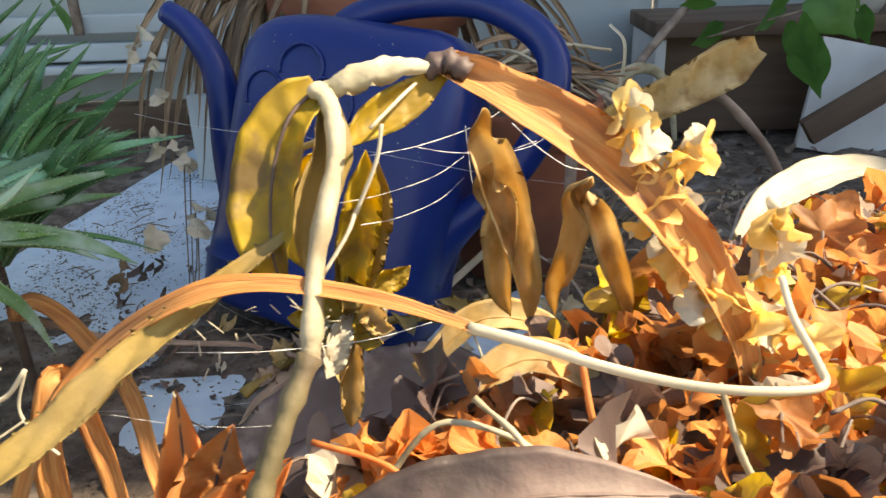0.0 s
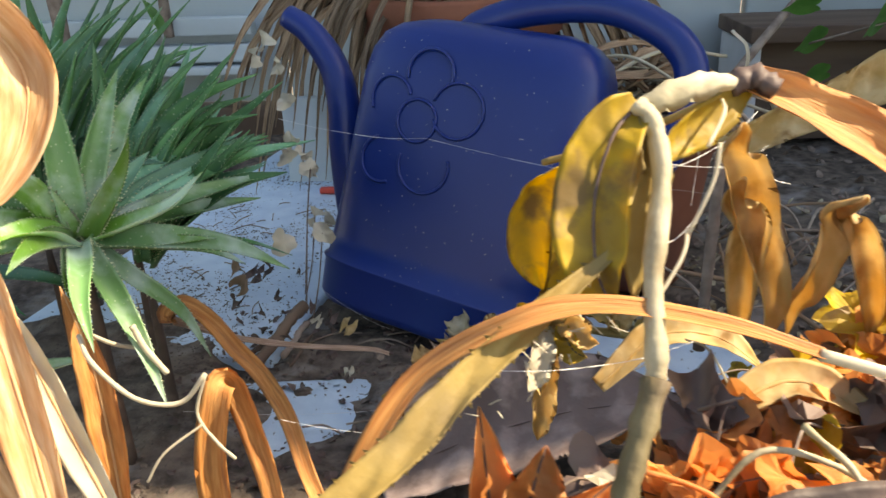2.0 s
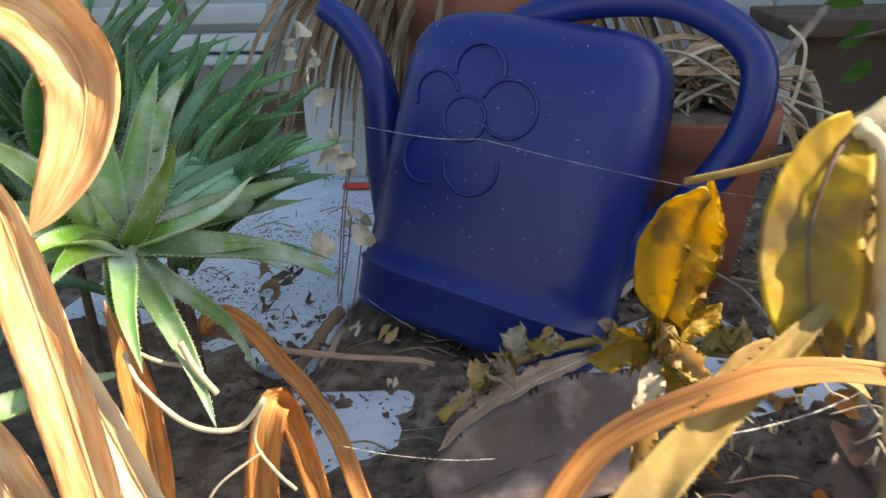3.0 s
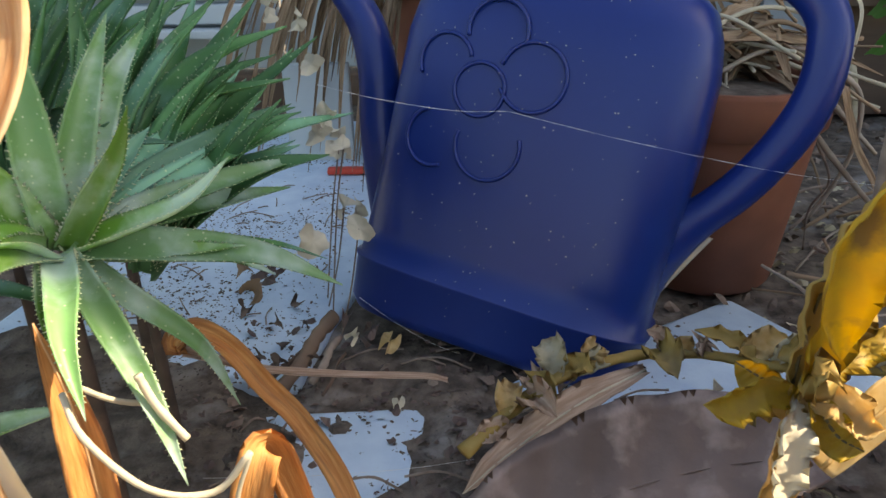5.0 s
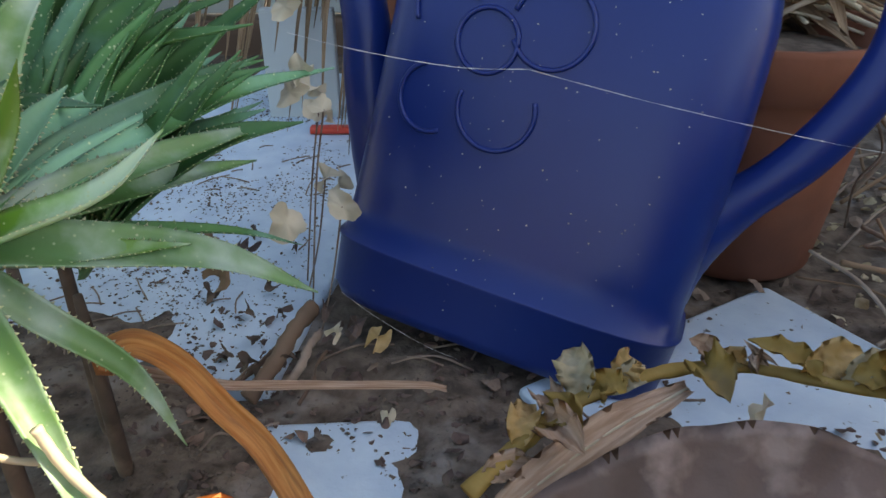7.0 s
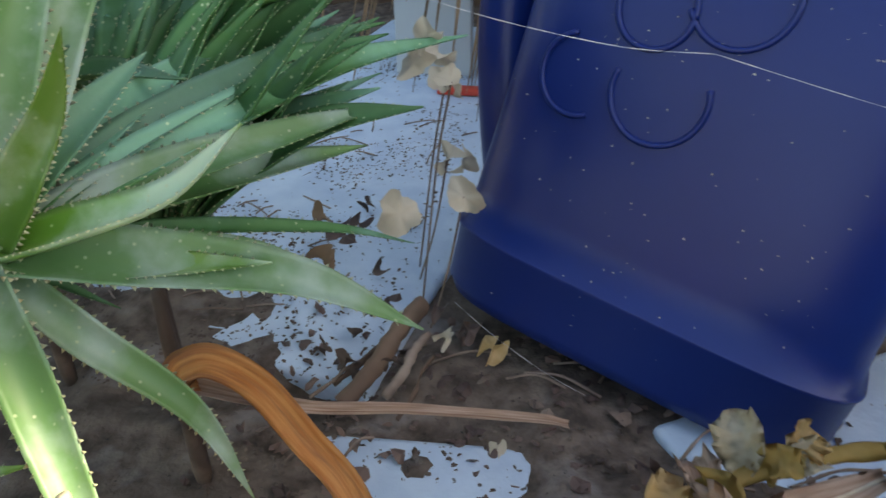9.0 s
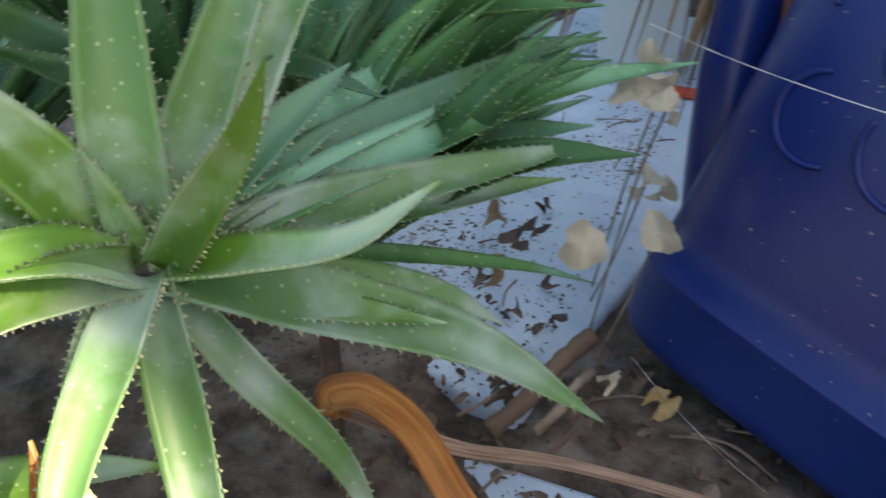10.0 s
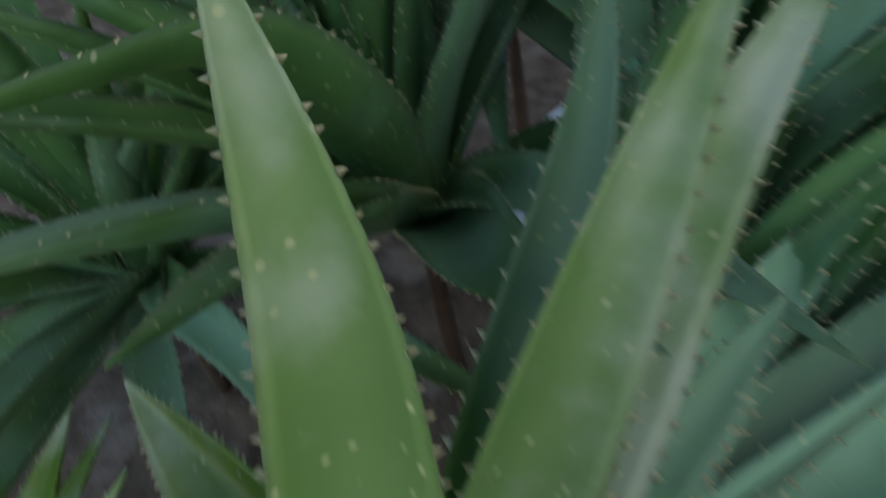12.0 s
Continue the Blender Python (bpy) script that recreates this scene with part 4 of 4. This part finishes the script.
for k, p in enumerate(((-0.2112, 0.7083, 0.8665), (-0.2042, 0.7183, 0.8591), (-0.2072, 0.6445, 0.9504), (-0.2154, 0.6536, 0.9371), (-0.1951, 0.6626, 0.8687), (-0.2211, 0.6395, 0.8703), (-0.2256, 0.7082, 0.9684), (-0.2399, 0.7461, 0.9899), (-0.2041, 0.6818, 0.9183), (-0.2122, 0.6934, 0.9283), (-0.2553, 0.7732, 1.0064), (-0.2627, 0.7624, 0.996), (-0.2142, 0.7216, 0.9049))):
    bm = dead_leaf(400 + k, .010 if k not in (4, 5) else .012, 3, .5, .3)
    m = pose(*p, rnd.uniform(-80, 80), rnd.uniform(-80, 80), rnd.uniform(0, 360))
    bmesh.ops.transform(bm, matrix=m, verts=bm.verts)
    place("dry_petal", bm, M_PALE, "papery pale dry petal caught by the aloe", "dry petal", "papery petals")
    if k in (0, 4, 8, 12):
        q = Vector(p)
        place("dry_stalk", tube([q, q + Vector((-.01, .01, -.05)), Vector((q.x - .02, q.y + .01, TOP + .004))], .0006, 14, 5), M_TWIG, "thin dark stalk beside the aloe", "dry stalk", "dark stalks")

# brown leaf sheets
for k, (pts, w, m) in enumerate((([(-0.0246, 0.2083, 0.9596), (0.0024, 0.2107, 0.9741), (0.0337, 0.2143, 0.9784), (0.0696, 0.2213, 0.9719)], .022, M_BROWN), ([(-0.1275, 0.4631, 0.7839), (-0.0706, 0.48, 0.8022), (-0.005, 0.491, 0.8163), (0.0595, 0.4872, 0.8263)], .075, M_SHEATH), ([(0.1445, 0.4013, 0.9581), (0.1633, 0.4202, 0.9682), (0.1929, 0.4429, 0.9719), (0.2276, 0.4645, 0.9692), (0.2765, 0.4935, 0.9591)], .020, M_PALE), ([(0.1337, 0.3808, 0.9456), (0.1817, 0.4192, 0.9573), (0.2558, 0.4546, 0.9512)], .018, M_HUSK), ([(-0.0049, 0.4031, 0.8914), (0.0236, 0.4133, 0.9133), (0.0512, 0.4115, 0.9136), (0.078, 0.4176, 0.8914)], .018, M_HUSK), ([(0.0127, 0.2886, 0.9546), (0.0405, 0.2979, 0.9627), (0.0668, 0.2865, 0.9544)], .014, M_HUSK))):
    midrib(place("leaf_sheath", strap(pts, leaf_w(w, .5, .5), 60, (0, -.45, .9), .22, .001, .03, 500 + k, across=12), m, ("broad curled brown leaf sheath in the heap", "broad pale dry leaf on the heap", "yellow brown dry leaf lying on the heap")[0 if m is M_SHEATH else 1 if m is M_PALE else 2], "dry leaf", "leaf sheaths"), pts, .0009, m)
for k, (base, top) in enumerate((((0.0721, 0.2835, 1.0203), (0.0628, 0.2827, 1.0495)), ((0.0744, 0.2826, 1.0131), (0.0827, 0.2855, 1.0381)), ((0.1143, 0.2978, 0.9838), (0.1118, 0.2961, 1.0122)), ((0.0769, 0.2801, 1.0096), (0.1082, 0.2795, 0.9714)), ((0.0821, 0.2753, 0.9938), (0.1178, 0.2782, 0.98)))):
    b, t = Vector(base), Vector(top)
    for q in range(13):
        bm = dead_leaf(600 + k * 20 + q, (.0058, .0072, .0086)[q % 3], 3, .5, .3)
        p = b.lerp(t, q / 12) + Vector((rnd.uniform(-.004, .004), rnd.uniform(-.004, .004), 0))
        bmesh.ops.transform(bm, matrix=pose(*p, rnd.uniform(30, 90), rnd.uniform(-60, 60), rnd.uniform(0, 360)), verts=bm.verts)
        place("dry_floret", bm, M_FLORET if q % 4 else M_PALE, "small sunlit yellow floret on a dry spike", "dry flower", "florets of the dry spikes")

# orange leaves standing before the heap
FRONT = (((-0.0526, 0.2236, 0.9307), (-0.056, 0.2389, 0.9609), (-0.0588, 0.2507, 0.9853), .019), ((-0.0505, 0.2281, 0.9482), (-0.0456, 0.2359, 0.97), (-0.0418, 0.2414, 0.9803), .020), ((-0.0487, 0.222, 0.9442), (-0.0383, 0.2302, 0.9641), (-0.026, 0.2351, 0.9744), .021), ((-0.047, 0.2179, 0.94), (-0.0319, 0.2254, 0.9547), (-0.0151, 0.231, 0.9659), .022), ((-0.0507, 0.2179, 0.9355), (-0.0421, 0.2261, 0.9573), (-0.0336, 0.2302, 0.9685), .022), ((-0.0416, 0.2135, 0.9315), (-0.0229, 0.2206, 0.9463), (-0.0044, 0.226, 0.9574), .022), ((-0.0463, 0.2136, 0.9269), (-0.0617, 0.2247, 0.9439), (-0.0729, 0.2357, 0.9565), .014), ((-0.046, 0.2197, 0.9399), (-0.0275, 0.221, 0.9488), (-0.0116, 0.2247, 0.9619), .02))
for k, (a, b, c, w) in enumerate(FRONT):
    front = place("dry_leaf", strap([a, tuple((p + q) / 2 for p, q in zip(a, b)), b, c], leaf_w(w, .4, .4), 30, (.3 - .2 * (k % 3), -.9, .3), .5, .0008, .12, 900 + k, across=8), M_ORANGE, "orange dry leaf standing before the leaf heap", "dead leaf", "orange leaves before the heap")
    midrib(front, [a, b, c], .0006, M_BROWN)
place("dry_stalk", tube([(-0.0435, 0.2376, 0.8274), (-0.047, 0.2276, 0.8815), (-0.0488, 0.2217, 0.9371), (-0.0505, 0.2261, 0.9483)], .0016, 20, 7, wobble=.1), M_TWIG, "brown stalk carrying orange dry leaves", "dry stalk", "stalks in the heap")
for k, (a, b, c) in enumerate((((-0.004, 0.2353, 0.9656), (0.013, 0.2404, 0.9802), (0.0416, 0.2379, 0.9653)), ((0.0477, 0.2497, 0.9908), (0.0511, 0.2382, 0.9738), (0.0631, 0.2265, 0.9482)), ((0.0196, 0.2407, 0.9871), (0.0327, 0.2341, 0.9743), (0.036, 0.2227, 0.9488)), ((-0.0223, 0.2418, 0.974), (0.0006, 0.2352, 0.9682), (0.0224, 0.2231, 0.9445)), ((0.0794, 0.2388, 0.9908), (0.0869, 0.2319, 0.9692), (0.1036, 0.2255, 0.9474)))):
    place("dry_stalk", tube([a, b, c, (c[0] + .01, c[1] + .01, c[2] - .05)], .0009, 24, 6, wobble=.15, seed=k), (M_GREYLEAF, M_ORANGE)[k % 2], "thin pale stalk hooked over the brown sheath", "dry stalk", "stalks in the heap")

# ---- dry plant in the large pot ----
rnd = random.Random(9)
crown = Vector((-0.1128, 1.1156, 1.0553))
straw = thing("drooping_plant", crown, "dead strap-leaved plant drooping from the large pot", "dead plant")
for k in range(90):
    a = rnd.uniform(math.pi * .75, math.pi * 1.45) if k < 62 else rnd.uniform(-1.6, 1.5)
    L, drop = rnd.uniform(.14, .34), rnd.uniform(.12, .32)
    d = Vector((math.cos(a), math.sin(a) * .55, 0)) * L
    s0 = Vector((rnd.uniform(-.04, .06), rnd.uniform(-.04, .04), rnd.uniform(-.05, .03)))
    end = d + Vector((0, 0, -drop))
    if crown.z + end.z < TOP + .01:
        end.z = TOP + .01 - crown.z
    bm = strap([s0, s0 + d * .35 + Vector((0, 0, .05)), d * .8 + Vector((0, 0, -drop * .35)), end], taper(rnd.uniform(.006, .016), .7, .4), 16, (-.3, -.9, .4), .3, .0006, .05, k, across=4)
    part("strap_leaf", bm, M_STRAP, straw)
for k in range(55):
    a = rnd.uniform(0, 6.28)
    c = Vector((0.0886, 0.8273, 0.9191))
    d = Vector((math.cos(a), math.sin(a), 0))
    L = rnd.uniform(.05, .17)
    p0 = c - d * L * .5 + Vector((rnd.uniform(-.04, .04), rnd.uniform(-.03, .03), rnd.uniform(-.01, .05)))
    p1 = c + d * L * .6 + Vector((rnd.uniform(-.04, .06), 0, rnd.uniform(-.04, .06)))
    mid = (p0 + p1) / 2 + Vector((0, 0, rnd.uniform(.005, .03)))
    if k % 3:
        place("dry_straw", tube([p0, mid, p1], rnd.uniform(.0008, .0022), 14, 6, wobble=.1, seed=k), (M_TWIG, M_STRAP, M_PALE)[k % 3], "dry straw stalk heaped on the terracotta pot", "dry stalk", "straw on the pot")
    else:
        place("dry_straw", strap([p0, mid, p1], taper(rnd.uniform(.006, .014), .7, .4), 14, (0, -.6, .8), .3, .0006, .08, k, across=4), M_STRAP, "flat dry straw leaf heaped on the pot", "dry leaf", "straw on the pot")
STALKS = (
    (((0.065, 0.800, 0.933), (0.109, 0.808, 0.952), (0.151, 0.816, 0.950)), 0.0022, 0),
    (((0.060, 0.800, 0.904), (0.097, 0.808, 0.900), (0.130, 0.816, 0.899)), 0.0014, 1),
    (((0.067, 0.790, 0.896), (0.124, 0.798, 0.892)), 0.0012, 0),
    (((0.140, 0.780, 0.898), (0.171, 0.788, 0.865), (0.215, 0.796, 0.820)), 0.003, 0),
    (((0.162, 0.800, 0.913), (0.187, 0.808, 0.889), (0.214, 0.816, 0.864)), 0.0026, 0),
    (((0.078, 0.820, 0.971), (0.118, 0.828, 0.941), (0.151, 0.836, 0.917)), 0.0028, 0),
    (((0.086, 0.820, 0.945), (0.108, 0.828, 0.928), (0.142, 0.836, 0.900)), 0.0035, 2),
    (((0.143, 0.780, 0.894), (0.167, 0.788, 0.852), (0.159, 0.796, 0.823), (0.164, 0.804, 0.783)), 0.0012, 1),
    (((0.149, 0.770, 0.944), (0.173, 0.778, 0.922), (0.180, 0.786, 0.883), (0.174, 0.794, 0.845), (0.162, 0.802, 0.813)), 0.0024, 0),
    (((0.079, 0.830, 0.957), (0.104, 0.838, 0.949), (0.134, 0.846, 0.937)), 0.0018, 1),
    (((0.128, 0.800, 0.875), (0.167, 0.808, 0.867), (0.210, 0.816, 0.859)), 0.0012, 1),
    (((0.081, 0.830, 0.915), (0.103, 0.838, 0.900), (0.136, 0.846, 0.904)), 0.0024, 2),
)
for k, (pts, r, m) in enumerate(STALKS):
    place("dry_straw", tube(pts, lambda v, r=r: r * (1 - .3 * v), 28, 7, wobble=.08, seed=50 + k), (M_STRAW2, M_TWIG, M_DARKLEAF)[m], "long dry stalk crossing over the terracotta pot", "dry stalk", "straw on the pot")
place("bent_straw", strap([(-0.0098, 0.6751, 0.7912), (0.0336, 0.7143, 0.8134), (0.0877, 0.7447, 0.8542), (0.1367, 0.7746, 0.8861), (0.1632, 0.7966, 0.923), (0.1726, 0.8016, 0.9795), (0.1603, 0.8146, 0.999)], lambda v: .008 * (1 - .6 * v), 44, (.4, -.8, .2), .2, .0008, .03, 801), M_PALE, "long pale straw leaf leaning on the pot", "dry leaf")
place("bent_straw", strap([(0.1495, 0.7582, 0.9322), (0.1734, 0.7721, 0.8859), (0.2064, 0.7858, 0.8402), (0.2373, 0.789, 0.7774)], lambda v: .009 * (1 - .4 * v), 24, (.4, -.8, .2), .2, .0008, .03, 802), M_STRAP, "brown straw leaf leaning on the pot", "dry leaf")
place("grey_tube_leaf", tube([(0.166, 0.9497, 0.8573), (0.1872, 0.9732, 0.899), (0.222, 0.9931, 0.9222), (0.255, 0.9996, 0.9171), (0.272, 0.994, 0.8843), (0.2788, 0.9876, 0.8379)], lambda v: .010 * (1 - .7 * v), 30, 9, .6, wobble=.06), M_GREYLEAF, "grey arched dead leaf in front of the wall", "dry leaf")
place("leaf_branch", strap([(0.0947, 0.584, 0.9535), (0.1285, 0.5884, 0.969), (0.1573, 0.5907, 0.9809), (0.1862, 0.5942, 0.9947), (0.2154, 0.5972, 1.0112)], lambda v: .018 + .016 * v - .02 * max(0, v - .85) / .15, 30, (.1, -.9, .4), .35, .003, .14, 803, across=8), M_HUSK, "curled brown bark-like leaf sheath", "dry leaf")
place("leaf_branch", tube([(0.0888, 0.5683, 0.814), (0.0925, 0.5779, 0.9032), (0.0948, 0.5842, 0.9553)], .004, 12, 7, wobble=.1), M_TWIG, "brown stalk carrying a curled sheath", "dry stalk")
place("arched_branch", tube([(0.1772, 0.6312, 0.9801), (0.2005, 0.6388, 0.9751), (0.2268, 0.634, 0.9519), (0.2523, 0.6334, 0.9197), (0.2676, 0.6322, 0.8745), (0.2725, 0.6255, 0.8125)], lambda v: .004 - .001 * v, 40, 8, wobble=.1, seed=2), M_TWIG, "grey brown arched dead branch", "branch")
place("dark_rod", tube([(0.1865, 1.0184, 0.8559), (0.2675, 1.0909, 0.9299), (0.3586, 1.1721, 1.0046), (0.4201, 1.2334, 1.0611)], .006, 10, 8), M_TWIG, "dark straight stick leaning on the wall", "stick")

# ---- against the back wall ----
shelf = thing("wooden_shelf", (.30, 1.20, TOP), "weathered brown wooden shelf against the wall", "shelf")
for name, args, m in (("top_board", (0, .80, 0, .17, .150, .172), M_WOOD), ("side_board", (0.004, .02, .01, .16, 0, .148), M_WHITE), ("back_board", (.024, .80, .05, .062, 0, .148), M_WOOD)):
    part(name, box(*args, .002), m, shelf)
bm = box(-.07, .12, -.004, .004, 0, .155, .001)
ob = place("leaning_board", bm, M_WHITE, "white painted board leaning on the shelf", "board")
ob.matrix_world = pose(.50, 1.155, TOP, -12, 12, 0)
bm = box(-.15, .25, -.008, .008, -.018, .018, .002)
ob = place("slanted_plank", bm, M_WOOD, "grey wooden plank slanting before the shelf", "plank")
ob.matrix_world = pose(.50, 1.10, TOP + .02, 0, -32, 0)
# Stands in for the back wall's foot; width fitted to the camera's view.
place("grey_board", box(-0.335, -0.258, 1.085, 1.10, TOP - .01, 0.890, .002), M_WALL, "grey piece of the back wall's foot, fitted to the view", "board")
frame_l = thing("sill_frame", (-.60, 1.34, .88), "pale blue painted window sill frame", "window frame")
part("sill", box(-.35, .16, -.02, .03, .0, .012, .002), M_WALL, frame_l)
part("lower_rail", box(-.35, .16, 0, .03, .018, .045, .002), M_WALL, frame_l)
part("upper_rail", box(-.35, .16, 0, .03, .06, .088, .002), M_WALL, frame_l)
part("batten", box(.02, .035, -.012, -.002, .06, .16, .002), M_TWIG, frame_l)
red = place("red_strip", box(-.03, .03, -.006, .006, 0, .007, .002), M_RED, "flat red plastic strip lying on the slab", "plastic strip")
red.location = (-.280, 1.03, TOP + .001)
cup = place("white_bowl", lathe([(.001, 0), (.03, 0), (.045, .03), (.048, .06), (.044, .06), (.04, .03), (.001, .006)]), M_WHITE, "white bowl on the wooden shelf", "bowl")
cup.location = (.60, 1.25, TOP + .172)


def ivy_leaf(seed, r):
    rnd = random.Random(seed)
    bm = bmesh.new()
    n = 26
    out = []
    for k in range(n):
        a = 2 * math.pi * k / n
        q = r * (1.0 + .28 * math.cos(a) + .13 * abs(math.cos(2.5 * a)) - .42 * max(0, -math.cos(a)) ** 6)
        if abs(a - 0) < .01:
            q *= 1.35
        out.append(((q * math.cos(a)), (q * math.sin(a) * .85)))
    c = bm.verts.new((0, 0, 0))
    mid = [bm.verts.new((x * .5, y * .5, -.06 * r + .18 * abs(y))) for x, y in out]
    rim = [bm.verts.new((x, y, -.30 * max(x, 0) + .12 * abs(y) + rnd.uniform(-.03, .03) * r)) for x, y in out]
    for k in range(n):
        j = (k + 1) % n
        bm.faces.new((c, mid[k], mid[j]))
        bm.faces.new((mid[k], rim[k], rim[j], mid[j]))
    return bm


vine = thing("ivy_vine", (.44, 1.08, .93), "green ivy trailing over the shelf", "climbing plant")
part("stem", tube([(-.10, .02, .01), (0, 0, .04), (.08, .04, .05), (.2, .1, .09)], .0015, 20, 6), M_TWIG, vine)
for k, (x, y, z, r, rx, ry, rz) in enumerate(((.0, -.02, .02, .030, 78, 60, -85), (.01, -.03, -.002, .032, 82, 75, -70), (-.02, .0, .045, .026, 60, 20, 200), (.03, -.01, .05, .030, 70, 40, -40), (-.09, .02, .015, .020, 65, 10, 190), (-.075, .03, -.03, .018, 60, 15, 175), (-.10, .03, .055, .018, 50, 0, 160), (.06, .0, .07, .028, 60, 30, 20), (.02, .0, .085, .030, 60, -20, 100), (-.02, .01, .09, .022, 60, 0, 140), (.09, .02, .03, .02, 70, 60, -80))):
    ob = part("ivy_leaf", ivy_leaf(k, r), M_IVY, vine)
    ob.matrix_basis = pose(x, y, z, rx, ry, rz)
rnd = random.Random(88)
hedge = thing("shrub", (-.75, 1.30, TOP), "dark shrub behind the aloes", "shrub")
part("stem", tube([(0, 0, 0), (.02, 0, .2), (.0, 0, .45)], .012, 12, 8), M_TWIG, hedge)
for k in range(26):
    a, e, L = rnd.uniform(0, 6.28), rnd.uniform(-.3, 1.3), rnd.uniform(.1, .32)

    if k < 26:
        p = Vector((math.cos(a) * math.cos(e) * L, math.sin(a) * math.cos(e) * .06, .28 + math.sin(e) * L))
        lf = part("leaf", ivy_leaf(900 + k, .03), M_IVY, hedge)
        lf.matrix_basis = pose(*p, rnd.uniform(20, 90), rnd.uniform(-60, 60), rnd.uniform(0, 360))

# ---- cobwebs ----
WEBS = (((-0.202, 0.6, 0.979), (-0.101, 0.6, 0.963), 0.00012), ((-0.101, 0.6, 0.963), (0.104, 0.6, 0.918), 0.00011), ((-0.1888, 0.6031, 0.8496), (-0.131, 0.5871, 0.8201), 9e-05), ((-0.0081, 0.293, 1.0348), (0.0397, 0.3606, 1.0348), 0.00013), ((-0.0182, 0.2633, 1.0306), (0.02, 0.3969, 1.0026), 0.00012), ((-0.0092, 0.2721, 1.0217), (0.0194, 0.339, 1.0122), 0.00012), ((0.0392, 0.3787, 1.021), (0.0751, 0.4136, 0.9895), 0.0002), ((0.0199, 0.3399, 1.0211), (0.0576, 0.3968, 1.012), 0.00013), ((-0.1673, 0.413, 0.8645), (-0.093, 0.4467, 0.8307), 0.00012), ((-0.2438, 0.4644, 0.8333), (-0.121, 0.5154, 0.8005), 0.00012), ((-0.0565, 0.2501, 0.9966), (0.0075, 0.2971, 0.9777), 0.00013), ((0.0205, 0.36, 1.0255), (0.0238, 0.3761, 0.9939), 0.00013), ((0.0015, 0.3501, 1.0209), (0.048, 0.3682, 1.0166), 0.00013))
for k, (a, b, r) in enumerate(WEBS):
    a, b = Vector(a), Vector(b)
    place("cobweb_thread", tube([a, a.lerp(b, .3) + Vector((0, 0, -.003)), a.lerp(b, .7) + Vector((0, .001, -.004)), b], r, 30, 4, wobble=.6, seed=k), M_WEB, "fine pale cobweb thread strung between dry leaves", "cobweb", "cobweb threads")
